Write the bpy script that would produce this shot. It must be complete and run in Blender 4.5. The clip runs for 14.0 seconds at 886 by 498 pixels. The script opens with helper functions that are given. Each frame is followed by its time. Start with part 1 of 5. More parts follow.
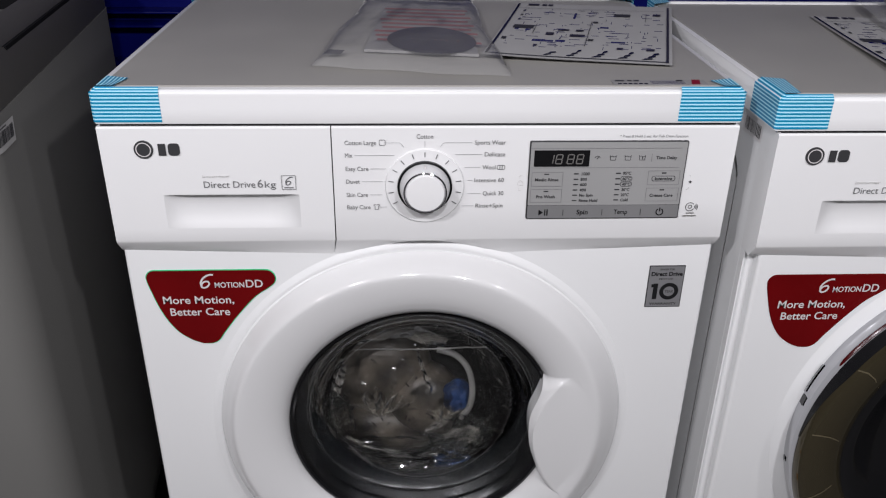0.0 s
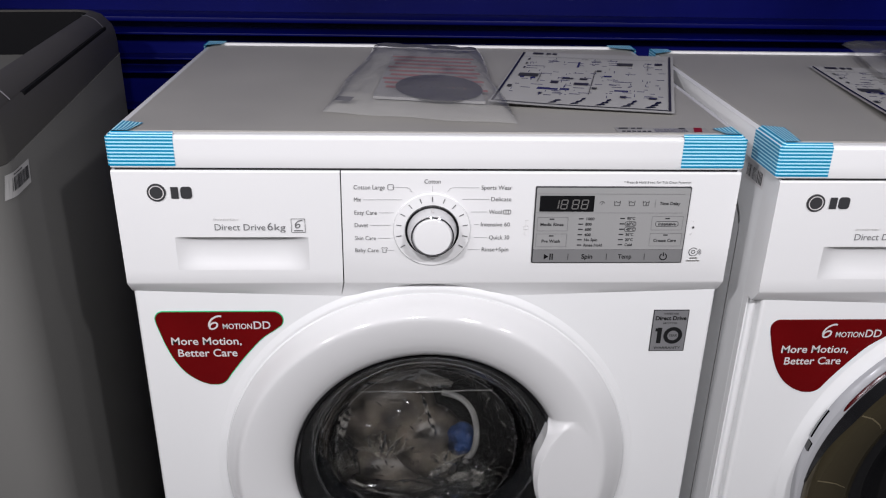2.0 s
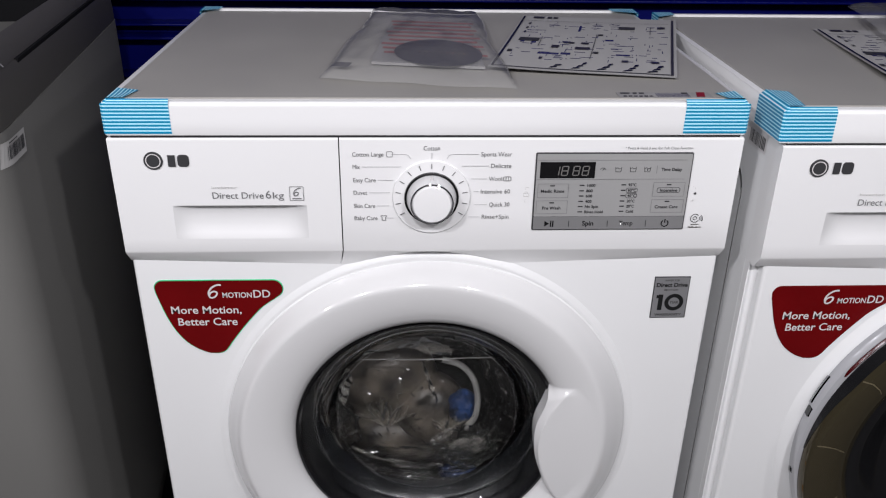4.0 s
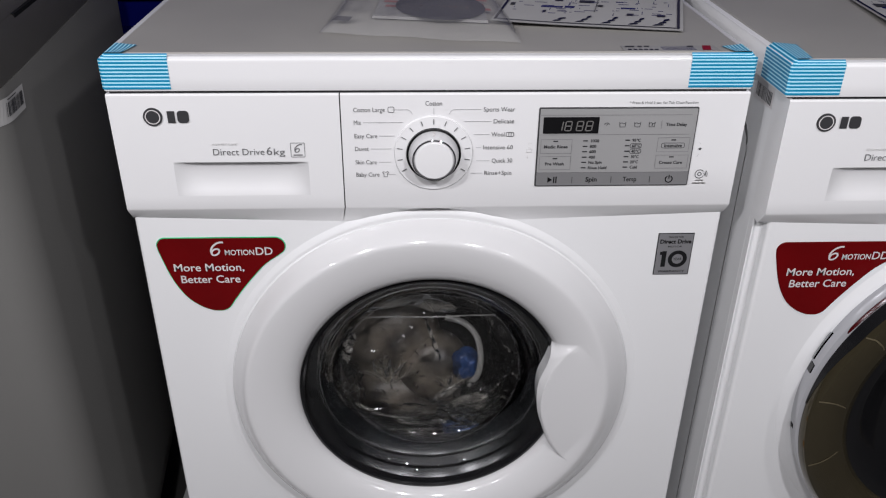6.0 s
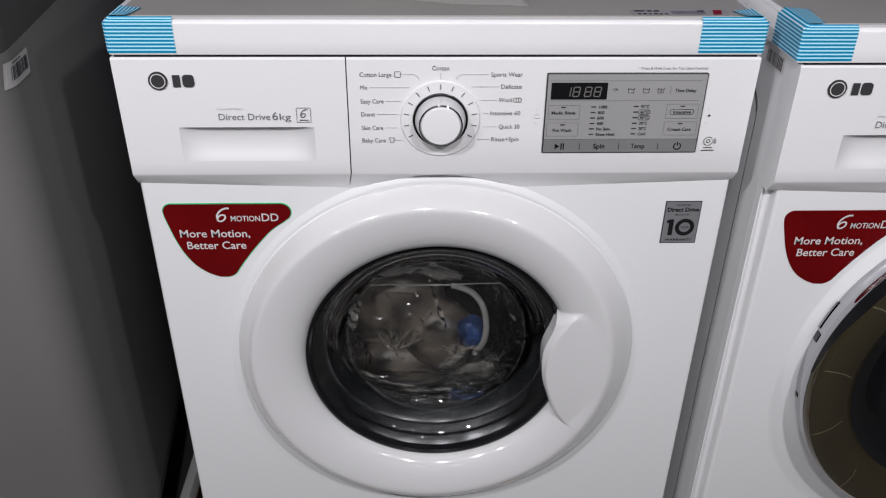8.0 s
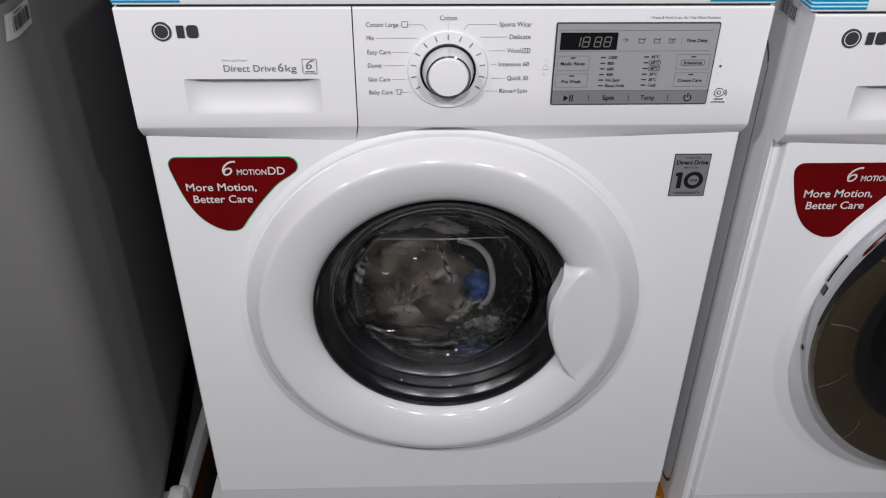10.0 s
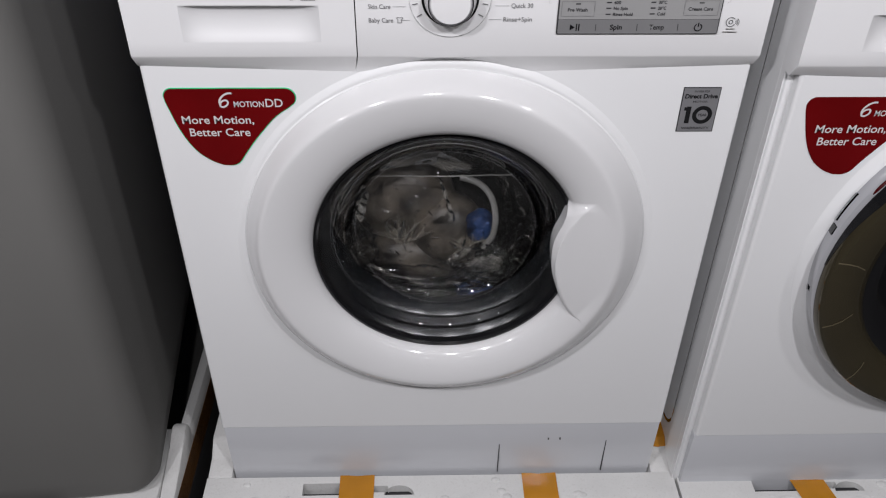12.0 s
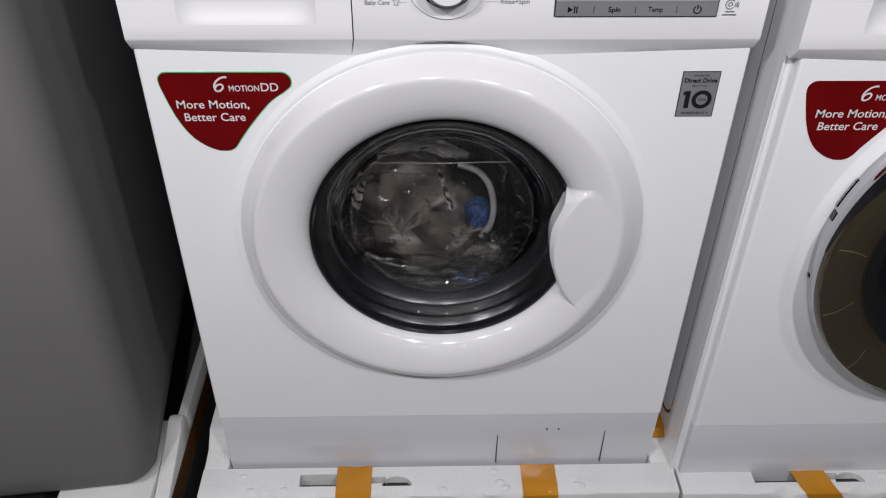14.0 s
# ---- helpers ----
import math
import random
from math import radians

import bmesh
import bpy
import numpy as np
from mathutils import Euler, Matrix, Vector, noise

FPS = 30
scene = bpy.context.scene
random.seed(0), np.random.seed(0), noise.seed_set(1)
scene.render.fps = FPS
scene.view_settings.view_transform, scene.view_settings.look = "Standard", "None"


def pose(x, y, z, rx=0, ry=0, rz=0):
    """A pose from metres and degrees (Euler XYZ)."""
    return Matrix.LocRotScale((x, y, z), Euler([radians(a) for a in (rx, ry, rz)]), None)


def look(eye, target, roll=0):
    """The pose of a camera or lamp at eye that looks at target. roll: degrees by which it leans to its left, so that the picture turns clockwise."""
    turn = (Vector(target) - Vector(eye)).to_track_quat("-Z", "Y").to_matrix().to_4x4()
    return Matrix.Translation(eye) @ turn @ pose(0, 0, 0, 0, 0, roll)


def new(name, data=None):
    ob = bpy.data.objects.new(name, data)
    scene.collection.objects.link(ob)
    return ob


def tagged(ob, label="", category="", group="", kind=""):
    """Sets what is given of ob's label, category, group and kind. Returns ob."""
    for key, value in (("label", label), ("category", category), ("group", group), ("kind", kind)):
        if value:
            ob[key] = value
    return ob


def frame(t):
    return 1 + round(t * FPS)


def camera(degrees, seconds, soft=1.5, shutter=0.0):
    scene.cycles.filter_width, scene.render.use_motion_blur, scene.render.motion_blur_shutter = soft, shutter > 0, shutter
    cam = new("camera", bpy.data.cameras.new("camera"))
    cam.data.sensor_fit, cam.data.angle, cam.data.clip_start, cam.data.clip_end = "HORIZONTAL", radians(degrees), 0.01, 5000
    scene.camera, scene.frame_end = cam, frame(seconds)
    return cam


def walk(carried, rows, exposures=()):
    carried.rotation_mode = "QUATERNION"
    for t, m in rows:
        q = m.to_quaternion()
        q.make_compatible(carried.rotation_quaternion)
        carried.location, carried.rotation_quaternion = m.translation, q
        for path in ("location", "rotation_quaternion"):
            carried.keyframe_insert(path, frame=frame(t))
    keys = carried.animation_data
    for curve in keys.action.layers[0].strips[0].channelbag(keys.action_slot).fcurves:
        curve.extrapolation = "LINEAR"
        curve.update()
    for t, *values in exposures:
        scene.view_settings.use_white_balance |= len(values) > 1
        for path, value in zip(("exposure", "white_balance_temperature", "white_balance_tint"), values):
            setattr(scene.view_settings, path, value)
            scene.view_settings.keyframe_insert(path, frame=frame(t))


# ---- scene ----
cam = camera(56.4, 14.0, soft=1.15)
PATH = [
    (0, (-0.021, -0.748, 1.179), (0.077, 1.029, 0.267), 0.9),
    (0.5, (-0.02, -0.75, 1.18), (0.066, 1.037, 0.286), 0.8),
    (1, (-0.022, -0.754, 1.181), (0.065, 1.048, 0.317), 0.8),
    (1.5, (-0.025, -0.756, 1.183), (0.058, 1.058, 0.346), 0.9),
    (2, (-0.027, -0.757, 1.184), (0.069, 1.065, 0.365), 1.2),
    (2.5, (-0.024, -0.755, 1.182), (0.068, 1.066, 0.361), 1.0),
    (3, (-0.023, -0.753, 1.182), (0.068, 1.062, 0.348), 0.8),
    (3.2, (-0.0235, -0.753, 1.182), (0.0675, 1.056, 0.336), 0.85),
    (5.5, (-0.025, -0.751, 1.179), (0.064, 1.005, 0.227), 0.9),
    (6, (-0.022, -0.752, 1.176), (0.056, 0.994, 0.204), 0.6),
    (6.5, (-0.024, -0.754, 1.175), (0.052, 0.985, 0.189), 0.7),
    (7, (-0.023, -0.753, 1.174), (0.049, 0.977, 0.173), 0.7),
    (9.5, (-0.024, -0.755, 1.162), (0.034, 0.925, 0.08), 0.6),
    (10, (-0.028, -0.754, 1.163), (0.03, 0.908, 0.051), 0.5),
    (10.5, (-0.026, -0.755, 1.155), (0.04, 0.891, 0.021), 0.7),
    (11, (-0.023, -0.754, 1.154), (0.028, 0.873, -0.008), 0.6),
    (11.5, (-0.025, -0.75, 1.152), (0.033, 0.858, -0.035), 0.8),
    (12, (-0.025, -0.75, 1.143), (0.022, 0.841, -0.068), 0.6),
    (12.5, (-0.028, -0.753, 1.136), (0.025, 0.84, -0.073), 0.8),
    (13, (-0.025, -0.752, 1.136), (0.019, 0.83, -0.087), 0.6),
    (13.5, (-0.026, -0.753, 1.133), (0.025, 0.821, -0.099), 0.8),
    (14, (-0.022, -0.752, 1.128), (0.025, 0.837, -0.085), 0.6),
]
EXPOSURES = [(0.0, -0.13), (2.0, 0.00), (3.2, 0.02), (5.5, -0.14), (7.2, -0.18), (9.5, -0.20), (11.0, -0.20), (12.5, -0.15), (14.0, -0.07)]
walk(cam, [(t, look(eye, target, roll)) for t, eye, target, roll in PATH], EXPOSURES)


# ---- light ----
world = bpy.data.worlds.new("shop_air")
scene.world = world
world.use_nodes = True
world.node_tree.nodes["Background"].inputs[0].default_value = (0.75, 0.82, 1.0, 1)
world.node_tree.nodes["Background"].inputs[1].default_value = 0.004


def shop_lamp(x, y, z, watts, size=0.032):
    """A small hanging bulb."""
    lamp = bpy.data.lights.new("shop_lamp", "POINT")
    lamp.shadow_soft_size, lamp.energy, lamp.color = size, watts, (0.975, 0.955, 0.995)
    ob = new("shop_lamp", lamp)
    ob.matrix_basis = pose(x, y, z)
    return ob


for lx, ly, lz, lw in ((-1.38, -1.25, 1.70, 23), (-0.74, -1.02, 1.78, 36), (-0.08, -1.06, 1.70, 28), (0.55, -1.15, 1.76, 38), (1.10, -1.20, 1.75, 14), (-0.5, -2.9, 1.95, 4), (0.5, -3.1, 1.95, 3)):
    shop_lamp(lx, ly, lz, lw)


# ---- materials ----
def mat(name, base, rough=0.5, metal=0.0, vary=0.06, scale=6.0, bump=0.0, bump_scale=200.0, coat=0.0, spec=0.5, grime=0.0):
    """A surface with broad stains, fine grain, uneven gloss and a fine relief."""
    m = bpy.data.materials.new(name)
    m.use_nodes = True
    nt = m.node_tree
    n, l = nt.nodes, nt.links
    b = n["Principled BSDF"]
    tc = n.new("ShaderNodeTexCoord")
    big = n.new("ShaderNodeTexNoise")
    big.inputs["Scale"].default_value, big.inputs["Detail"].default_value = scale, 5
    fine = n.new("ShaderNodeTexNoise")
    fine.inputs["Scale"].default_value, fine.inputs["Detail"].default_value = bump_scale, 3
    l.new(tc.outputs["Object"], big.inputs["Vector"])
    l.new(tc.outputs["Object"], fine.inputs["Vector"])
    mix = n.new("ShaderNodeMix")
    mix.data_type = "RGBA"
    lo = [max(0.0, c * (1 - vary)) for c in base]
    hi = [min(1.0, c * (1 + vary)) for c in base]
    mix.inputs["A"].default_value, mix.inputs["B"].default_value = (*lo, 1), (*hi, 1)
    ramp = n.new("ShaderNodeMapRange")
    ramp.inputs["From Min"].default_value, ramp.inputs["From Max"].default_value = 0.3, 0.7
    l.new(big.outputs["Fac"], ramp.inputs["Value"])
    l.new(ramp.outputs["Result"], mix.inputs["Factor"])
    last = mix.outputs["Result"]
    if grime:
        g = n.new("ShaderNodeMix")
        g.data_type, g.blend_type = "RGBA", "MULTIPLY"
        g.inputs["B"].default_value = (0.55, 0.52, 0.47, 1)
        gr = n.new("ShaderNodeMapRange")
        gr.inputs["From Min"].default_value, gr.inputs["From Max"].default_value = 0.55, 0.8
        gr.inputs["To Max"].default_value = grime
        l.new(fine.outputs["Fac"], gr.inputs["Value"])
        l.new(gr.outputs["Result"], g.inputs["Factor"])
        l.new(last, g.inputs["A"])
        last = g.outputs["Result"]
    l.new(last, b.inputs["Base Color"])
    rr = n.new("ShaderNodeMapRange")
    rr.inputs["To Min"].default_value, rr.inputs["To Max"].default_value = max(0.02, rough * 0.85), min(1, rough * 1.15)
    l.new(big.outputs["Fac"], rr.inputs["Value"])
    l.new(rr.outputs["Result"], b.inputs["Roughness"])
    b.inputs["Metallic"].default_value, b.inputs["Coat Weight"].default_value = metal, coat
    b.inputs["Specular IOR Level"].default_value = spec
    if bump:
        bp = n.new("ShaderNodeBump")
        bp.inputs["Strength"].default_value, bp.inputs["Distance"].default_value = bump, 0.001
        l.new(fine.outputs["Fac"], bp.inputs["Height"])
        l.new(bp.outputs["Normal"], b.inputs["Normal"])
    return m


def stripes(name, a, b_, period, share):
    """Tape with stripes across its v direction, in metres."""
    m = mat(name, a, 0.35, vary=0.05, bump=0.15, bump_scale=120)
    n, l = m.node_tree.nodes, m.node_tree.links
    uv = n.new("ShaderNodeUVMap")
    sep = n.new("ShaderNodeSeparateXYZ")
    l.new(uv.outputs["UV"], sep.inputs[0])
    d = n.new("ShaderNodeMath")
    d.operation = "DIVIDE"
    d.inputs[1].default_value = period
    l.new(sep.outputs["Y"], d.inputs[0])
    f = n.new("ShaderNodeMath")
    f.operation = "FRACT"
    l.new(d.outputs[0], f.inputs[0])
    c = n.new("ShaderNodeMath")
    c.operation = "GREATER_THAN"
    c.inputs[1].default_value = share
    l.new(f.outputs[0], c.inputs[0])
    mix = n.new("ShaderNodeMix")
    mix.data_type = "RGBA"
    mix.inputs["B"].default_value = (*b_, 1)
    b = n["Principled BSDF"]
    old = b.inputs["Base Color"].links[0].from_socket
    l.new(old, mix.inputs["A"])
    l.new(c.outputs[0], mix.inputs["Factor"])
    l.new(mix.outputs["Result"], b.inputs["Base Color"])
    return m


def clear(name, tint, rough, ior=1.45):
    m = mat(name, tint, rough, vary=0.02)
    b = m.node_tree.nodes["Principled BSDF"]
    b.inputs["Transmission Weight"].default_value, b.inputs["IOR"].default_value = 1.0, ior
    return m


def film(name, tint, share, rough=0.15, bump=0.6, scale=45.0, ior=1.6):
    """Thin clear plastic: lets light through, clouds a share of it and shines by its angle."""
    m = mat(name, tint, 0.4, vary=0.05, bump=bump, bump_scale=scale)
    n, l = m.node_tree.nodes, m.node_tree.links
    b = n["Principled BSDF"]
    t = n.new("ShaderNodeBsdfTransparent")
    mx = n.new("ShaderNodeMixShader")
    mx.inputs[0].default_value = share
    l.new(t.outputs[0], mx.inputs[1])
    l.new(b.outputs[0], mx.inputs[2])
    g = n.new("ShaderNodeBsdfGlossy")
    g.inputs["Roughness"].default_value = rough
    fr = n.new("ShaderNodeFresnel")
    fr.inputs["IOR"].default_value = ior
    normal = b.inputs["Normal"].links[0].from_socket
    l.new(normal, g.inputs["Normal"])
    l.new(normal, fr.inputs["Normal"])
    m2 = n.new("ShaderNodeMixShader")
    l.new(fr.outputs[0], m2.inputs[0])
    l.new(mx.outputs[0], m2.inputs[1])
    l.new(g.outputs[0], m2.inputs[2])
    l.new(m2.outputs[0], n["Material Output"].inputs["Surface"])
    return m


WHITE = mat("white_enamel", (0.78, 0.785, 0.79), 0.22, vary=0.015, scale=3, bump=0.03, bump_scale=350)
PLASTIC = mat("white_plastic", (0.77, 0.77, 0.775), 0.2, vary=0.012, scale=4, bump=0.04, bump_scale=500)
DOORWHITE = mat("white_gloss_plastic", (0.686, 0.686, 0.691), 0.11, vary=0.01, scale=4, coat=0.2)
# light grey laminate, darkened further because the top gets less light
TOPGREY = mat("shaded_laminate", (0.315, 0.305, 0.287), 0.42, vary=0.05, scale=9, bump=0.08, bump_scale=600)
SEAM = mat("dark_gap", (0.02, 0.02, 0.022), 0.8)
INK = mat("grey_print", (0.035, 0.035, 0.038), 0.5)
PRINT = mat("soft_grey_print", (0.15, 0.15, 0.155), 0.5)
FACET = mat("bronze_ridge", (0.16, 0.135, 0.085), 0.3, 0.3)
JET = mat("jet_print", (0.008, 0.008, 0.009), 0.6, spec=0.25)
WELL = mat("black_well", (0.006, 0.006, 0.007), 0.85, spec=0.1)
SHADETAPE = mat("shaded_brown_tape", (0.085, 0.034, 0.005), 0.2, vary=0.2, scale=20, bump=0.15, bump_scale=60)
LEADER = mat("pale_print", (0.46, 0.46, 0.47), 0.5)
FAINT = mat("faint_print", (0.33, 0.33, 0.34), 0.5)
KNOB = mat("satin_knob", (0.62, 0.62, 0.63), 0.5, 0.2, vary=0.02)
MATT = mat("matt_white_plastic", (0.68, 0.68, 0.685), 0.35, vary=0.015, scale=5)
BLACK = mat("black_gloss", (0.008, 0.008, 0.009), 0.12, vary=0.1)
CHROME = mat("chrome", (0.48, 0.48, 0.50), 0.04, 1.0, vary=0.03)
SILVER = mat("silver_display", (0.40, 0.40, 0.40), 0.36, 0.25, vary=0.03, bump=0.04, bump_scale=900)
DARKSILVER = mat("dark_silver", (0.25, 0.25, 0.255), 0.34, 0.25, vary=0.06)
LEDGREY = mat("unlit_segment", (0.15, 0.145, 0.14), 0.4)
RED = mat("red_sticker", (0.120, 0.002, 0.003), 0.22, vary=0.12, scale=14, spec=0.25)
HOLO = mat("green_foil_edge", (0.03, 0.70, 0.28), 0.2, 0.2, vary=0.5, scale=12)
STICKWHITE = mat("white_print", (0.62, 0.60, 0.60), 0.4)
BADGE = mat("silver_badge", (0.312, 0.312, 0.325), 0.34, 0.45, vary=0.05)
TAPE = stripes("striped_tape", (0.002, 0.235, 0.45), (0.48, 0.76, 0.84), 0.00335, 0.60)
RUBBER = mat("dark_rubber", (0.004, 0.0045, 0.005), 0.24, vary=0.2, scale=20, spec=0.6)
STEEL = mat("drum_steel", (0.030, 0.029, 0.028), 0.22, 1.0, vary=0.2, scale=15)
GLASS = clear("door_glass", (0.66, 0.67, 0.68), 0.0, 1.52)
BROWN = mat("smoked_bronze", (0.070, 0.058, 0.034), 0.10, 0.55, vary=0.1, coat=0.5)
FOAM = mat("polystyrene", (0.62, 0.62, 0.61), 0.75, vary=0.05, scale=12, bump=0.6, bump_scale=260, grime=0.25)
ORANGE = mat("brown_packing_tape", (0.44, 0.185, 0.010), 0.12, vary=0.12, scale=20, bump=0.15, bump_scale=60)
GREY = mat("grey_metallic_paint", (0.155, 0.153, 0.146), 0.5, 0.0, vary=0.05, scale=3, bump=0.05, bump_scale=700, spec=0.15)
GREYTOP = mat("dark_grey_plastic", (0.056, 0.053, 0.049), 0.55, vary=0.08, scale=5, bump=0.1, bump_scale=900)
BLUE = mat("blue_painted_steel", (0.0007, 0.0020, 0.075), 0.40, vary=0.3, scale=4, bump=0.1, bump_scale=30, spec=0.14)
PAPER = mat("printed_sheet", (0.39, 0.385, 0.38), 0.5, vary=0.03, scale=20)
CONCRETE = mat("floor_tile", (0.07, 0.068, 0.065), 0.5, vary=0.15, scale=3)
# cooler, greyer plastic, also darkened for the dimmer light low down
KICK = mat("dimmed_cool_plastic", (0.565, 0.575, 0.60), 0.18, vary=0.02, scale=5, bump=0.03, bump_scale=400)
HOSE = mat("milky_hose", (0.19, 0.185, 0.175), 0.25, vary=0.2, scale=30)
PLASTER = mat("unseen_shop_wall", (0.10, 0.098, 0.096), 0.8, vary=0.05)
BAG = film("plastic_film", (0.60, 0.59, 0.57), 0.010, 0.09, 0.6, 42, 1.38)
KNUCKLE = film("bright_film", (0.60, 0.59, 0.57), 0.012, 0.07, 0.2, 60, 2.0)
MILKY = film("milky_film", (0.64, 0.60, 0.53), 0.18, 0.10, 0.25, 60)
FAINT = film("faint_film", (0.64, 0.58, 0.48), 0.085, 0.08, 0.3, 60)
POLYBAG = film("cloudy_polybag", (0.74, 0.74, 0.75), 0.13, 0.10, 0.5, 50, 1.10)
BUNDLE = mat("packed_manuals", (0.080, 0.066, 0.051), 0.4, vary=0.9, scale=26, bump=0.7, bump_scale=60)
BLUEBIT = mat("blue_plastic", (0.005, 0.022, 0.080), 0.5, vary=0.5, scale=22)
COVER = mat("booklet_cover", (0.27, 0.265, 0.265), 0.5, vary=0.05, scale=20)
PINK = mat("pale_red_print", (0.30, 0.10, 0.10), 0.5, vary=0.1, scale=30)
NAVY = mat("dark_print", (0.022, 0.020, 0.034), 0.5, vary=0.2, scale=30)


# ---- mesh tools ----
def smooth(me, angle=0.6):
    for p in me.polygons:
        p.use_smooth = True
    me.set_sharp_from_angle(angle=angle)


def part(name, bm, material, parent=None, label="", soft=True):
    me = bpy.data.meshes.new(name)
    bmesh.ops.recalc_face_normals(bm, faces=bm.faces)
    bm.to_mesh(me)
    bm.free()
    me.materials.append(material)
    if soft:
        smooth(me)
    ob = new(name, me)
    ob.parent = parent
    return tagged(ob, label)


def empty(name, m, **tags):
    ob = new(name)
    ob.matrix_basis = m
    return tagged(ob, **tags)


def boxm(x0, x1, y0, y1, z0, z1, bevel=0.0, seg=2, bm=None):
    bm2 = bmesh.new()
    bmesh.ops.create_cube(bm2, size=1)
    for v in bm2.verts:
        v.co = ((x0 + x1) / 2 + v.co.x * (x1 - x0), (y0 + y1) / 2 + v.co.y * (y1 - y0), (z0 + z1) / 2 + v.co.z * (z1 - z0))
    if bevel:
        bmesh.ops.bevel(bm2, geom=bm2.edges[:], offset=bevel, segments=seg, profile=0.5, affect="EDGES")
    if bm is None:
        return bm2
    join(bm, bm2)
    return bm


def join(bm, other):
    me = bpy.data.meshes.new("joined")
    other.to_mesh(me)
    other.free()
    bm.from_mesh(me)
    bpy.data.meshes.remove(me)
    return bm


def lathe(profile, cx, cz, n=96, closed=False):
    """A turned form round an axis along y through (cx, cz); the profile gives (radius, y)."""
    bm = bmesh.new()
    rings = []
    for r, y in profile:
        if r <= 1e-6:
            rings.append([bm.verts.new((cx, y, cz))])
        else:
            rings.append([bm.verts.new((cx + r * math.cos(2 * math.pi * i / n), y, cz + r * math.sin(2 * math.pi * i / n))) for i in range(n)])
    pairs = list(zip(rings, rings[1:] + (rings[:1] if closed else [])))
    if not closed:
        pairs = pairs[:len(rings) - 1]
    for a, b in pairs:
        for i in range(n):
            j = (i + 1) % n
            if len(a) == 1:
                bm.faces.new((a[0], b[i], b[j]))
            elif len(b) == 1:
                bm.faces.new((a[i], a[j], b[0]))
            else:
                bm.faces.new((a[i], a[j], b[j], b[i]))
    return bm


def plate(outline, y0, y1, bevel=0.0):
    """A plate with that outline in x and z, from y0 (front) to y1."""
    bm = bmesh.new()
    f = [bm.verts.new((x, y0, z)) for x, z in outline]
    face = bm.faces.new(f)
    ret = bmesh.ops.extrude_face_region(bm, geom=[face])
    for v in ret["geom"]:
        if isinstance(v, bmesh.types.BMVert):
            v.co.y = y1
    if bevel:
        edges = [e for e in bm.edges if all(abs(v.co.y - y0) < 1e-7 for v in e.verts)]
        bmesh.ops.bevel(bm, geom=edges, offset=bevel, segments=3, profile=0.5, affect="EDGES")
    return bm


def prism(profile, x0, x1, bevel=0.0):
    """A bar along x with the profile (y, z)."""
    bm = bmesh.new()
    a = [bm.verts.new((x0, y, z)) for y, z in profile]
    b = [bm.verts.new((x1, y, z)) for y, z in profile]
    n = len(profile)
    bm.faces.new(a)
    bm.faces.new(list(reversed(b)))
    for i in range(n):
        bm.faces.new((a[i], a[(i + 1) % n], b[(i + 1) % n], b[i]))
    if bevel:
        bmesh.ops.recalc_face_normals(bm, faces=bm.faces)
        bmesh.ops.bevel(bm, geom=bm.edges[:], offset=bevel, segments=2, profile=0.5, affect="EDGES")
    return bm


def rounded(x0, x1, z0, z1, r, n=5):
    pts = []
    for cx, cz, a0 in ((x1 - r, z1 - r, 0), (x0 + r, z1 - r, 90), (x0 + r, z0 + r, 180), (x1 - r, z0 + r, 270)):
        for i in range(n + 1):
            a = radians(a0 + 90 * i / n)
            pts.append((cx + r * math.cos(a), cz + r * math.sin(a)))
    return pts


def quads(rects, y):
    """Flat printed bars (x0, x1, z0, z1) facing the front."""
    bm = bmesh.new()
    for x0, x1, z0, z1 in rects:
        bm.faces.new([bm.verts.new(p) for p in ((x0, y, z0), (x1, y, z0), (x1, y, z1), (x0, y, z1))])
    return bm


def stroke(points, w, y, bm=None, shut=False):
    """A printed line of width w along the points (x, z)."""
    bm = bm or bmesh.new()
    pts = list(points) + ([points[0]] if shut else [])
    for (xa, za), (xb, zb) in zip(pts, pts[1:]):
        d = math.hypot(xb - xa, zb - za) or 1e-9
        nx, nz = -(zb - za) / d * w / 2, (xb - xa) / d * w / 2
        yy = y - 0.00002 * (len(bm.faces) % 6)
        ex, ez = (xb - xa) / d * w * 0.3, (zb - za) / d * w * 0.3
        bm.faces.new([bm.verts.new(p) for p in ((xa - ex + nx, yy, za - ez + nz), (xb + ex + nx, yy, zb + ez + nz), (xb + ex - nx, yy, zb + ez - nz), (xa - ex - nx, yy, za - ez - nz))])
    return bm


def arc(cx, cz, r, a0, a1, n=16):
    return [(cx + r * math.cos(radians(a0 + (a1 - a0) * i / n)), cz + r * math.sin(radians(a0 + (a1 - a0) * i / n))) for i in range(n + 1)]


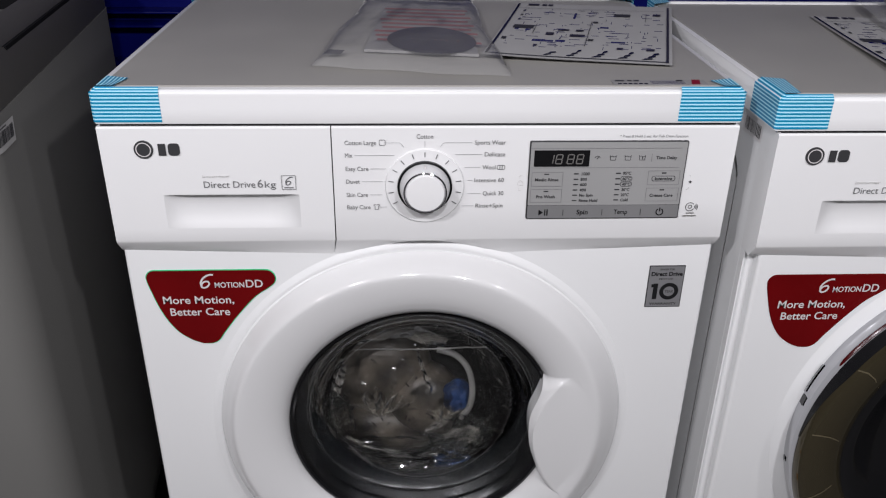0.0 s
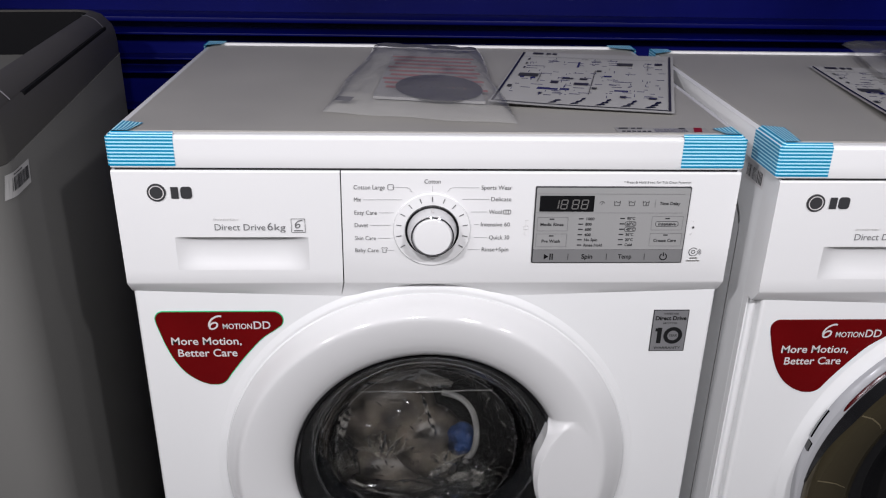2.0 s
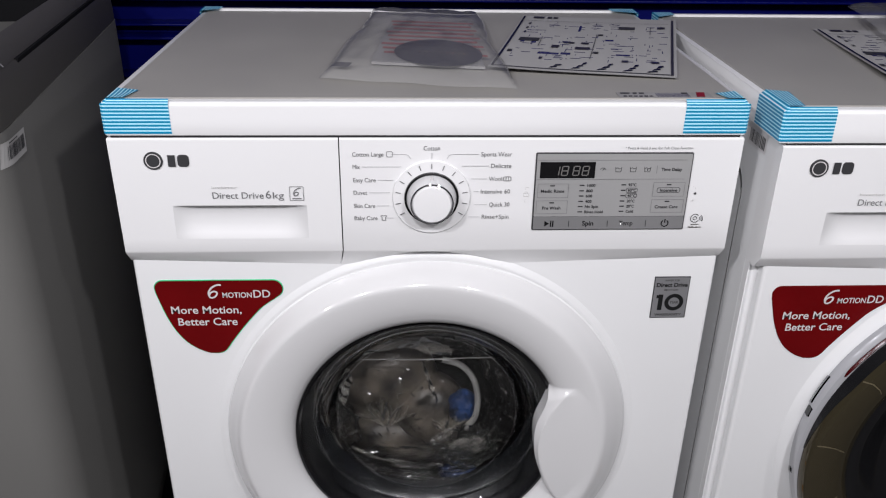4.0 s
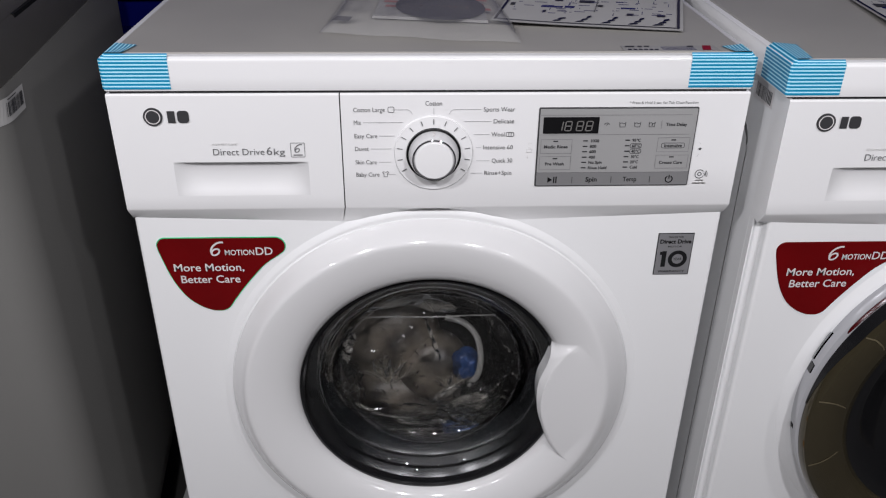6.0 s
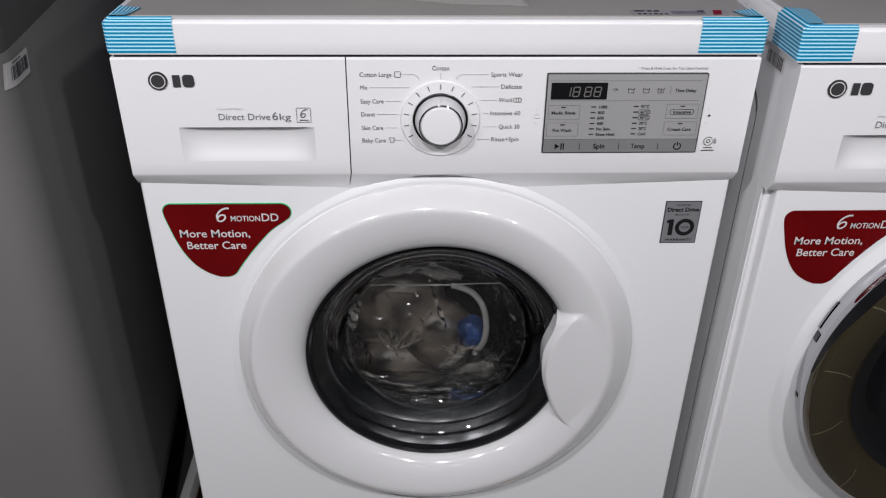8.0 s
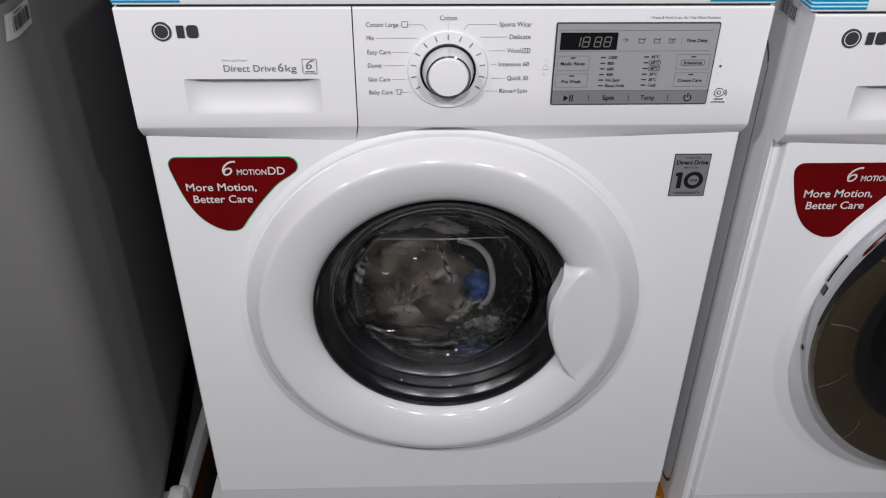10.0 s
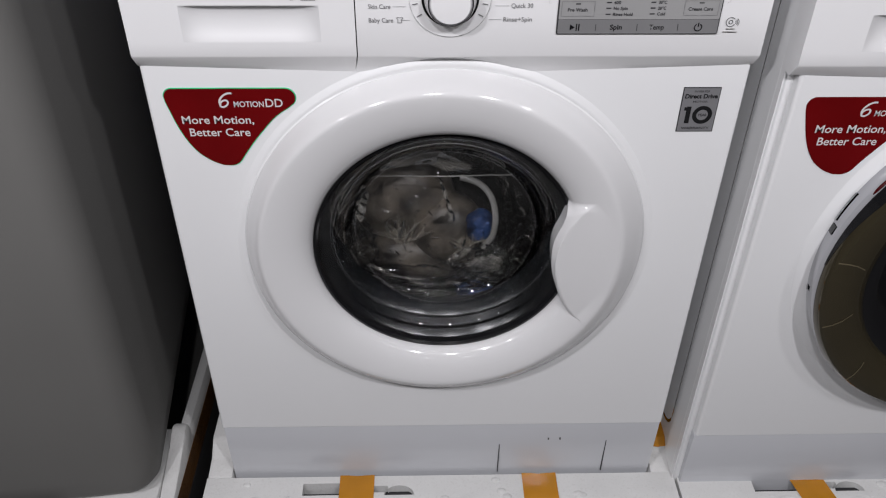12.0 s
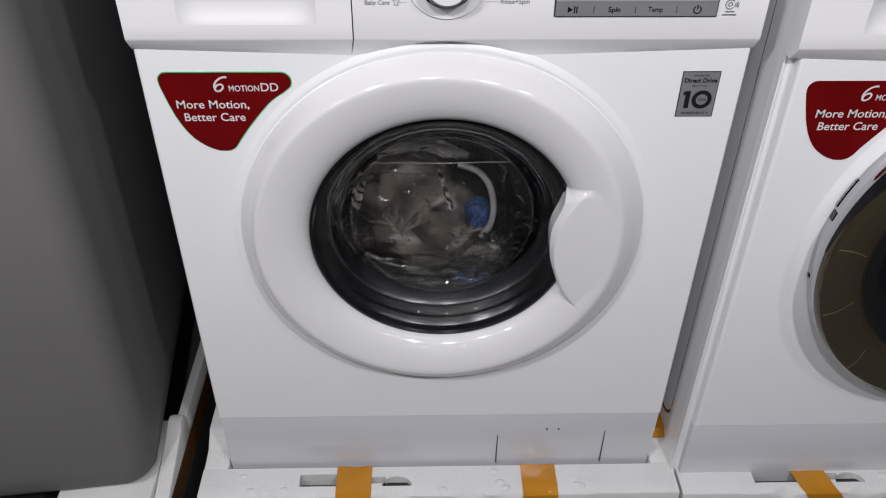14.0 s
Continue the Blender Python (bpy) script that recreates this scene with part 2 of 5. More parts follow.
def words(body, x, z, height, y, material, parent, align="LEFT", width=None, bold=0.0, lean=0.0, name="lettering"):
    """Lettering that stands upright at depth y; z is its baseline, height that of a capital."""
    cu = bpy.data.curves.new(name, "FONT")
    cu.body, cu.align_x, cu.size, cu.offset, cu.shear = body, align, 1.0, bold, lean
    cu.resolution_u = 3
    tmp = bpy.data.objects.new(name, cu)
    me = bpy.data.meshes.new_from_object(tmp)
    bpy.data.objects.remove(tmp)
    bpy.data.curves.remove(cu)
    co = np.array([v.co[:] for v in me.vertices])
    s = height / 0.69
    sx = width / (co[:, 0].max() - co[:, 0].min()) if width else s
    for v in me.vertices:
        v.co = (x + v.co.x * sx, y, z + v.co.y * s)
    me.materials.clear()
    me.materials.append(material)
    me.name = name
    ob = new(name, me)
    ob.parent = parent
    return ob
# ---- the shop ----
def solid(name, x0, x1, y0, y1, z0, z1, material, label):
    return tagged(part(name, boxm(x0, x1, y0, y1, z0, z1), material, soft=False), label, name.split("_")[0], kind="structure")


solid("floor", -5, 5, -9, 0.9, -0.12, 0, CONCRETE, "dull grey tiled floor of a shop")
# ceiling and walls added out of view, dark to hold back bounced light
solid("ceiling", -5, 5, -9, 0.9, 2.4, 2.55, PLASTER, "unseen dark ceiling, added to limit bounced light")
solid("wall_west", -5.2, -5, -9, 0.9, 0, 2.4, PLASTER, "unseen dark shop wall, added to limit bounced light")
solid("wall_east", 5, 5.2, -9, 0.9, 0, 2.4, PLASTER, "unseen dark shop wall, added to limit bounced light")
solid("wall_south", -5.2, 5.2, -9.2, -9, 0, 2.4, PLASTER, "unseen dark shop wall, added to limit bounced light")


def blue_wall():
    """Dark blue steel panelling with horizontal ribs."""
    wall = part("wall_north", boxm(-5, 5, 0.68, 0.80, 0, 2.4), BLUE, soft=False)
    tagged(wall, "dark blue painted steel wall with horizontal ribs", "wall", kind="structure")
    for z, d, h in ((0.36, 0.03, 0.012), (0.60, 0.03, 0.012), (0.79, 0.03, 0.006), (0.815, 0.03, 0.005), (0.879, 0.036, 0.0045), (0.900, 0.03, 0.004), (0.943, 0.04, 0.0045), (0.9655, 0.036, 0.009), (1.03, 0.02, 0.012), (1.2, 0.03, 0.02), (1.5, 0.03, 0.02)):
        prof = [(0.679, z - h), (0.68 - d, z - h * 0.4), (0.68 - d, z + h * 0.4), (0.679, z + h)]
        part("rib", prism(prof, -4.9, 4.9, 0.001), BLUE, wall)


blue_wall()

# ---- washing machines ----
BASE = 0.12
DC = 0.572 - BASE          # height of the door's centre over the machine's base
TOP, LIDB, PB, PC = 0.8455, 0.8105, 0.692, 0.677
YP = -0.012


def cabinet_body(root):
    body = part("side_panel", boxm(-0.2991, -0.2975, 0.012, 0.432, 0.0, LIDB), WHITE, root)
    part("side_panel", boxm(0.2975, 0.2991, 0.012, 0.432, 0.0, LIDB), WHITE, root)
    part("back_panel", boxm(-0.297, 0.297, 0.425, 0.432, 0, LIDB), WHITE, root)
    part("base_panel", boxm(-0.297, 0.297, 0.013, 0.424, 0.0, 0.006), WHITE, root)
    # pressed-in field on each side
    for s in (-1, 1):
        side = rounded(0.06, 0.37, 0.09, 0.76, 0.03)
        b = bmesh.new()
        for (ya, za), (yb, zb) in zip(side, side[1:] + side[:1]):
            x = s * 0.2996
            b.faces.new([b.verts.new(p) for p in ((x, ya, za), (x, yb, zb), (x, yb * 0.985 + 0.215 * 0.015, zb * 0.985 + 0.42 * 0.015), (x, ya * 0.985 + 0.215 * 0.015, za * 0.985 + 0.42 * 0.015))])
        part("side_pressing", b, FAINT, body)
    return body


def front_panel(root, rr, bead):
    """Front sheet with a round opening, softly rounded upright edges and a kick plate below."""
    bm = bmesh.new()
    n, hole = 96, 0.166
    z0, z1, w = 0.151, PC + 0.012, (0.2885 if bead else 0.2995) - rr
    inner, outer = [], []
    for i in range(n):
        a = 2 * math.pi * i / n
        c, s = math.cos(a), math.sin(a)
        inner.append(bm.verts.new((hole * c, 0, DC + hole * s)))
        k = min(w / abs(c) if abs(c) > 1e-6 else 9, ((z1 - DC) if s > 0 else (DC - z0)) / abs(s) if abs(s) > 1e-6 else 9)
        outer.append(bm.verts.new((k * c, 0, DC + k * s)))
    for i in range(n):
        j = (i + 1) % n
        bm.faces.new((inner[i], inner[j], outer[j], outer[i]))
    for cx, cz in ((-w, z0), (w, z0), (w, z1), (-w, z1)):
        near = sorted(outer, key=lambda v: (v.co.x - cx) ** 2 + (v.co.z - cz) ** 2)[:2]
        if all((v.co.x - cx) ** 2 + (v.co.z - cz) ** 2 > 1e-10 for v in near):
            bm.faces.new((near[0], near[1], bm.verts.new((cx, 0, cz))))
    # rounded upright edges
    for s in (-1, 1):
        pts = [(s * (w + rr * math.sin(radians(a))), rr * (1 - math.cos(radians(a)))) for a in range(0, 91, 15)]
        for (xa, ya), (xb, yb) in zip(pts, pts[1:]):
            bm.faces.new([bm.verts.new(p) for p in ((xa, ya, z0), (xb, yb, z0), (xb, yb, z1), (xa, ya, z1))])
        if bead:
            # flank of the raised front, then the round edge of the cabinet
            pts = [(s * 0.2885, rr), (s * 0.2885, 0.0125)] + [(s * (0.2895 + 0.0098 * math.sin(radians(a))), 0.0128 + 0.0098 * (1 - math.cos(radians(a)))) for a in range(0, 91, 18)]
            for (xa, ya), (xb, yb) in zip(pts, pts[1:]):
                bm.faces.new([bm.verts.new(p) for p in ((xa, ya, 0.01), (xb, yb, 0.01), (xb, yb, z1), (xa, ya, z1))])
    # rolled-in rim of the opening
    for i in range(n):
        j = (i + 1) % n
        q = [bm.verts.new((v.co.x * 0.99, 0.02, DC + (v.co.z - DC) * 0.99)) for v in (inner[j], inner[i])]
        bm.faces.new((inner[i], inner[j], q[0], q[1]))
    bmesh.ops.remove_doubles(bm, verts=bm.verts[:], dist=1e-5)
    panel = part("front_panel", bm, WHITE, root)
    # kick plate, with its filter flap
    e = 0.2893 if bead else 0.2975
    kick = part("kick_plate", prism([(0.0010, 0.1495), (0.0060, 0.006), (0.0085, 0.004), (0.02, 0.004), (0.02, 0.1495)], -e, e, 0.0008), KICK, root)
    if bead:
        return panel
    part("kick_trim", boxm(-0.297, 0.297, 0.0016, 0.01, 0.1494, 0.1511), FAINT, kick)
    part("flap_gap", boxm(0.0784, 0.0796, 0.0022, 0.008, 0.046, 0.106), INK, kick)
    part("flap_gap", boxm(0.2278, 0.2290, 0.0022, 0.008, 0.046, 0.112), INK, kick)
    for x in (0.1467, 0.163):
        part("flap_mark", boxm(x - 0.0009, x + 0.0009, 0.0012, 0.006, 0.1160, 0.1195), INK, kick)
    lip = lathe([(0.160, -0.0022), (0.2215, -0.0028), (0.2236, -0.0033), (0.2250, -0.0039), (0.2264, -0.0044), (0.2278, -0.0045), (0.2294, -0.0039), (0.2315, -0.0024), (0.2335, -0.0009), (0.2355, 0.0003)], 0, DC, 160)
    for v in lip.verts:
        up = max(0.0, (v.co.z - DC) / math.hypot(v.co.x, v.co.z - DC))
        if math.hypot(v.co.x, v.co.z - DC) > 0.2240 and v.co.y < 0:
            v.co.y *= 0.05 + 0.70 * up ** 1.3
    part("door_surround", lip, WHITE, root)
    return panel


RING = ((0.1500, 0.0005), (0.1508, -0.0040), (0.1530, -0.0085), (0.1570, -0.0128), (0.1630, -0.0168), (0.1705, -0.0202), (0.1790, -0.0229), (0.1870, -0.0248), (0.1935, -0.0259), (0.1975, -0.0263), (0.2000, -0.0262), (0.2022, -0.0254), (0.2045, -0.0239), (0.2075, -0.0213), (0.2110, -0.0178), (0.2145, -0.0138), (0.2178, -0.0098), (0.2203, -0.0070), (0.2220, -0.0053), (0.2231, -0.0043), (0.2233, -0.0030))
CREST, RIM_IN, RIM_OUT = 0.1990, 0.1500, 0.2233


def crest_at(x, z):
    """Radius of the ring's crest: the flank is broader on the side of the grip and below."""
    return CREST + 0.0078 * math.cos(math.atan2(z, x) - radians(132))


def ring_out(r, crest):
    """Moves a radius of the even ring to the uneven one."""
    if r <= RIM_IN or r >= RIM_OUT:
        return r
    if r < CREST:
        return RIM_IN + (r - RIM_IN) * (crest - RIM_IN) / (CREST - RIM_IN)
    return RIM_OUT - (RIM_OUT - r) * (RIM_OUT - crest) / (RIM_OUT - CREST)


def ring_y(x, z):
    """Depth of the door ring's front at a point measured from its centre."""
    r, crest = math.hypot(x, z), crest_at(x, z)
    if RIM_IN < r < crest:
        r = RIM_IN + (r - RIM_IN) * (CREST - RIM_IN) / (crest - RIM_IN)
    elif crest <= r < RIM_OUT:
        r = RIM_OUT - (RIM_OUT - r) * (RIM_OUT - CREST) / (RIM_OUT - crest)
    for (ra, ya), (rb, yb) in zip(RING, RING[1:]):
        if r <= rb:
            return ya + (yb - ya) * max(0.0, r - ra) / (rb - ra)
    return RING[-1][1]


def along(points, t):
    """A smooth way through the points."""
    f = t * (len(points) - 1)
    k = min(int(f), len(points) - 2)
    f -= k
    p = [Vector(points[max(0, min(len(points) - 1, k + d))]) for d in (-1, 0, 1, 2)]
    return 0.5 * (2 * p[1] + (p[2] - p[0]) * f + (2 * p[0] - 5 * p[1] + 4 * p[2] - p[3]) * f ** 2 + (3 * p[1] - p[0] - 3 * p[2] + p[3]) * f ** 3)


def door_white(root):
    """White porthole door: broad ring with a bevelled flank, glass bowl, rubber rim and a scooped grip."""
    ring = lathe([(0.1490, 0.006)] + list(RING) + [(0.150, 0.002)], 0, DC, 192, True)
    for v in ring.verts:
        x, z = v.co.x, v.co.z - DC
        k = ring_out(math.hypot(x, z), crest_at(x, z)) / math.hypot(x, z)
        v.co.x, v.co.z = x * k, DC + z * k
    door = part("door", ring, DOORWHITE, root, "glossy white plastic door ring")
    smooth(door.data, 0.9)
    part("rubber_rim", lathe([(0.1502, 0.0015), (0.1496, -0.0020), (0.1470, -0.0026), (0.1448, -0.0005), (0.1440, 0.009), (0.1500, 0.010)], 0, DC, 128, True), BLACK, door)
    outer = [(0.0, 0.068), (0.05, 0.067), (0.085, 0.064), (0.106, 0.058), (0.117, 0.048), (0.1225, 0.034), (0.128, 0.020), (0.136, 0.011), (0.1446, 0.008)]
    inner = [(0.1446, 0.0030), (0.134, 0.006), (0.1235, 0.016), (0.118, 0.032), (0.1125, 0.045), (0.102, 0.054), (0.083, 0.0595), (0.05, 0.0625), (0.0, 0.0635)]
    bowl = part("glass_bowl", lathe(outer + inner, 0, DC, 128), GLASS, door, "clear glass bowl")
    bowl.visible_shadow = False
    # grip: a broad flat scoop with a bevel towards the glass; it grows out of the ring at its top and runs out on the face below
    rim = ((0.1343, 0.0700), (0.1285, 0.0464), (0.1198, 0.0195), (0.1202, -0.0124), (0.1264, -0.0373), (0.1361, -0.0630), (0.1498, -0.0845), (0.1665, -0.1000))
    ridge = ((0.1600, 0.0765), (0.1453, 0.0603), (0.1338, 0.0417), (0.1244, 0.0109), (0.1256, -0.0213), (0.1391, -0.0593), (0.1520, -0.0805), (0.1670, -0.0995))
    crest = ((0.1700, 0.0778), (0.1824, 0.0568), (0.1894, 0.0379), (0.1921, 0.0186), (0.1900, -0.0215), (0.1847, -0.0550), (0.1777, -0.0785), (0.1678, -0.0992))
    bm = bmesh.new()
    rows = []
    nt_, nb, ns = 64, 8, 18
    for i in range(nt_ + 1):
        t = i / nt_
        e, b, o = along(rim, t), along(ridge, t), along(crest, t)
        ends = min(1, t / 0.10) * min(1, (1 - t) / 0.05)
        ends = ends * ends * (3 - 2 * ends)
        row = [bm.verts.new((e.x + 0.001, 0.005, DC + e.y))]
        yo = ring_y(o.x, o.y)
        yb, ye = -0.0238, -0.0150 - 0.0070 * t
        for k in range(nb + 1):
            u = k / nb
            p = e.lerp(b, u)
            full = ye + (yb - ye) * (1 - (1 - u) ** 1.7)
            base = ring_y(p.x, p.y)
            row.append(bm.verts.new((p.x, base + (full - base) * ends - 0.0003, DC + p.y)))
        for k in range(1, ns + 1):
            u = k / ns
            p = b.lerp(o, u)
            full = yb + (yo - yb) * u + 0.0010 * math.sin(math.pi * u)
            base = ring_y(p.x, p.y)
            full = min(full, base - 0.0001)
            row.append(bm.verts.new((p.x, base + (full - base) * ends - 0.0003 * (1 - u) - 0.00005, DC + p.y)))
        rows.append(row)
    for a, b in zip(rows, rows[1:]):
        for k in range(len(a) - 1):
            bm.faces.new((a[k], a[k + 1], b[k + 1], b[k]))
    grip = part("grip", bm, DOORWHITE, door, "smooth white scooped grip")
    smooth(grip.data, 0.5)
    return door


def door_chrome(root):
    """Porthole door with a chrome ring and a smoked bronze front."""
    door = part("door", lathe([(0.200, -0.002), (0.2140, -0.002), (0.2152, -0.010), (0.2161, -0.020), (0.2165, -0.0265), (0.2155, -0.0288), (0.200, -0.028)], 0, DC, 160, True), CHROME, root, "polished chrome door ring")
    part("door_bed", lathe([(0.2125, -0.0030), (0.2175, -0.0036), (0.2215, -0.0028), (0.2265, -0.0010), (0.2310, 0.0003)], 0, DC, 128), WHITE, root, "raised white bed round the door")
    part("bronze_ring", lathe([(0.2148, -0.0290), (0.2158, -0.0302), (0.2150, -0.0335), (0.2128, -0.0380), (0.2108, -0.0408), (0.2085, -0.0420), (0.200, -0.0432), (0.187, -0.0422), (0.175, -0.0392), (0.166, -0.0348), (0.161, -0.0295), (0.158, -0.015), (0.205, -0.015)], 0, DC, 160, True), BROWN, door, "smoked bronze plastic ring")
    # dark reflection in the bronze laid on in black, tapering off round the upper half
    bm = bmesh.new()
    for k in range(40):
        quad = []
        for a, w0, w1 in ((80 + 96 * k / 40, 0, 1), (80 + 96 * (k + 1) / 40, 1, 0)):
            taper = min(1.0, (177 - a) / 26)
            mid = [(0.2166, -0.0292), (0.2112 + 0.0052 * (1 - taper), -0.0412 + 0.0112 * (1 - taper))]
            for w in (w0, w1):
                r, y = mid[w]
                quad.append(bm.verts.new(((r + 0.0006) * math.cos(radians(a)), y - 0.0004, DC + (r + 0.0006) * math.sin(radians(a)))))
        bm.faces.new(quad)
    part("reflection_crescent", bm, BLACK, door)
    for p in (((0.2105, 198.2), (0.200, 197.6), (0.189, 196.8), (0.176, 195.8), (0.166, 195.0)), ((0.2105, 172.5), (0.200, 172.2), (0.190, 172.6), (0.178, 174.4), (0.168, 176.8)), ((0.2105, 148), (0.200, 147), (0.188, 147.5), (0.170, 150)), ((0.2105, 226), (0.200, 225), (0.188, 223.5), (0.168, 221))):
        bm = bmesh.new()
        for (ra, aa), (rb, ab) in zip(p, p[1:]):
            ya, yb = (-0.0434 + 0.0090 * max(0.0, (0.192 - q) / 0.026) ** 1.6 + 0.0020 * max(0.0, (q - 0.204) / 0.0065) for q in (ra, rb))
            bm.faces.new([bm.verts.new((r * math.cos(radians(g)), y - 0.0003, DC + r * math.sin(radians(g)))) for r, g, y in ((ra, aa, ya), (rb, ab, yb), (rb, ab + 0.45, yb), (ra, aa + 0.45, ya))])
        part("facet_line", bm, FACET, door)
    # black marks painting dark reflections on the flank of the chrome ring
    for a0, a1, ya, yb in ((154.5, 164.5, -0.0030, -0.0055), (165.2, 168.2, -0.0050, -0.0140), (188.6, 190.6, -0.0040, -0.0100)):
        bm = bmesh.new()
        for k in range(6):
            g0, g1 = radians(a0 + (a1 - a0) * k / 6), radians(a0 + (a1 - a0) * (k + 1) / 6)
            bm.faces.new([bm.verts.new((r * math.cos(g), y, DC + r * math.sin(g))) for r, g, y in ((0.2150, g0, ya), (0.2163, g0, yb), (0.2163, g1, yb), (0.2150, g1, ya))])
        part("reflection_mark", bm, BLACK, door, soft=False)
    part("glass_bowl", lathe([(0.1610, -0.0290), (0.156, -0.0300), (0.146, -0.0270), (0.128, -0.012), (0.100, 0.006), (0.0, 0.015)], 0, DC, 96), BLACK, door, "dark glossy glass")
    return door


def drum(root):
    part("door_gasket", lathe([(0.165, 0.014), (0.156, 0.022), (0.150, 0.030), (0.153, 0.038), (0.147, 0.046), (0.150, 0.054), (0.142, 0.062), (0.132, 0.066), (0.138, 0.076), (0.160, 0.082), (0.200, 0.084)], 0, DC, 96), RUBBER, root, "dark grey rubber gasket")
    barrel = part("drum", lathe([(0.150, 0.078), (0.165, 0.080), (0.205, 0.090), (0.222, 0.105), (0.224, 0.330), (0.200, 0.345), (0.05, 0.350), (0.0, 0.350)], 0, DC, 96), STEEL, root, "perforated steel drum")
    holes = bmesh.new()
    for k in range(14):
        for i in range(60):
            a = 2 * math.pi * (i + 0.5 * (k % 2)) / 60
            y, r = 0.115 + 0.0155 * k, 0.2232
            pts = []
            for q in range(6):
                g = 2 * math.pi * q / 6
                aa = a + 0.0035 * math.cos(g) / r
                pts.append(holes.verts.new((r * math.cos(aa), y + 0.0035 * math.sin(g), DC + r * math.sin(aa))))
            holes.faces.new(pts)
    tagged(part("drum_hole", holes, SEAM, barrel), kind="stuff")
    for a in (90, 210, 330):
        b = prism([(0.10, 0.0), (0.33, 0.0), (0.315, 0.045), (0.13, 0.045)], -0.018, 0.018, 0.006)
        ob = part("paddle", b, STEEL, barrel)
        g = radians(a)
        ob.matrix_basis = Matrix.Translation((0.222 * math.cos(g), 0, DC + 0.222 * math.sin(g))) @ Euler((0, -g - math.pi / 2, 0)).to_matrix().to_4x4()


def lid(root, hw):
    prof = [(YP, LIDB + 0.0015), (YP - 0.0002, TOP - 0.020), (YP - 0.0001, TOP - 0.0062), (YP, TOP - 0.0050), (YP + 0.0007, TOP - 0.0033), (YP + 0.0020, TOP - 0.0020), (YP + 0.0044, TOP - 0.0014), (0.432, TOP - 0.0014), (0.4375, TOP - 0.005), (0.438, LIDB + 0.0015)]
    top = part("lid", prism(prof, -hw, 0.3, 0.0016), PLASTIC, root, "white plastic lid frame")
    part("top_plate", boxm(-hw + 0.0065, 0.2935, YP + 0.0105, 0.424, TOP - 0.004, TOP - 0.0002, 0.0012, 1), TOPGREY, top, "grey laminate top, darkened for weak light from above")
    part("lid_rim", boxm(-0.2904, 0.2904, 0.426, 0.434, TOP - 0.003, TOP + 0.0022, 0.0010, 1), PLASTIC, top)
    part("lid_gap", boxm(-0.2965, 0.2965, YP + 0.003, 0.40, LIDB - 0.0012, LIDB + 0.0025), SEAM, root)
    return top


def control_panel(root, split, recess):
    """Control panel with a drawer front on one side; the lower edge slopes back to the body."""
    gap = 0.0006

    def low(x):
        """Lower edge: dips towards the door, then arches over it."""
        line = PC - 0.007 * (0.3 - abs(x)) / 0.22
        return max(line, DC + math.sqrt(0.2305 ** 2 - x * x) if abs(x) < 0.2 else 0)

    def slab(x0, x1, name, hole=None):
        bm = bmesh.new()
        hx0, hx1, hz0, hz1 = hole or (x0, x1, 0.735, 0.75)
        xs = sorted({x0, x1, hx0, hx1} | {x0 + (x1 - x0) * i / 30 for i in range(31)})
        xs = [x for i, x in enumerate(xs) if i == 0 or x - xs[i - 1] > 1e-5]
        grid = []
        lean = (0, 0, 0, 0, 0, 0, -0.0004, -0.0022, -0.0042, -0.0045, -0.0045)
        for x in xs:
            p = low(x)
            near = abs(x - split) < 0.002
            grid.append([bm.verts.new((x + (lean[k] if near else 0), y, z)) for k, (y, z) in enumerate( ((0.02, LIDB - 0.001), (YP + 0.0015, LIDB - 0.001), (YP, LIDB - 0.0025), (YP, hz1), (YP, hz0), (YP, PB + 0.001), (YP + 0.001, PB - 0.0015), (YP + 0.0095, max(p + 0.0035, PB - 0.013)), (-0.0002, p + 0.001), (0.0012, p), (0.02, p)))])
        for a, b in zip(grid, grid[1:]):
            for k in range(len(a) - 1):
                if hole and k == 3 and a[0].co.x > hx0 - 1e-5 and b[0].co.x < hx1 + 1e-5:
                    continue
                bm.faces.new((a[k], b[k], b[k + 1], a[k + 1]))
        bm.faces.new(grid[0])
        bm.faces.new(list(reversed(grid[-1])))
        front = part(name, bm, PLASTIC, root)
        smooth(front.data, 0.5)
        if not hole:
            return front
        # pocket: steep roof and sides, floor that sweeps out to the front
        pk = bmesh.new()
        prof2 = [(YP, hz1), (YP + 0.0012, hz1 - 0.0006), (-0.0050, hz1 - 0.0016), (-0.0010, hz1 - 0.0036), (0.0012, hz1 - 0.0075), (0.0016, hz1 - 0.0125), (0.0004, hz1 - 0.0185), (-0.0030, hz1 - 0.0245), (-0.0072, hz1 - 0.0295), (-0.0105, hz1 - 0.0330), (YP, hz0)]
        cols = [(0.0, 0.0), (0.0022, 0.14), (0.0065, 0.42), (0.0125, 0.72), (0.0200, 0.92), (0.030, 1.0)]
        left = [(hx0 + d, k) for d, k in cols]
        right = [(hx1 - d, k) for d, k in reversed(cols)]
        g2 = [[pk.verts.new((x, YP + (y - YP) * k * 0.6, z)) for x, k in left + right] for y, z in prof2]
        for i in range(len(prof2) - 1):
            for j in range(len(left + right) - 1):
                pk.faces.new((g2[i][j], g2[i][j + 1], g2[i + 1][j + 1], g2[i + 1][j]))
        ob = part("drawer_pocket", pk, MATT, front)
        smooth(ob.data, 1.2)
        return front

    front = slab(-0.3, split - gap, "drawer_front", recess)
    right = slab(split + gap, 0.3, "control_panel")
    part("drawer_gap", boxm(split - gap, split + gap, YP + 0.004, 0.018, PB - 0.002, LIDB - 0.002), SEAM, root)
    return front, right


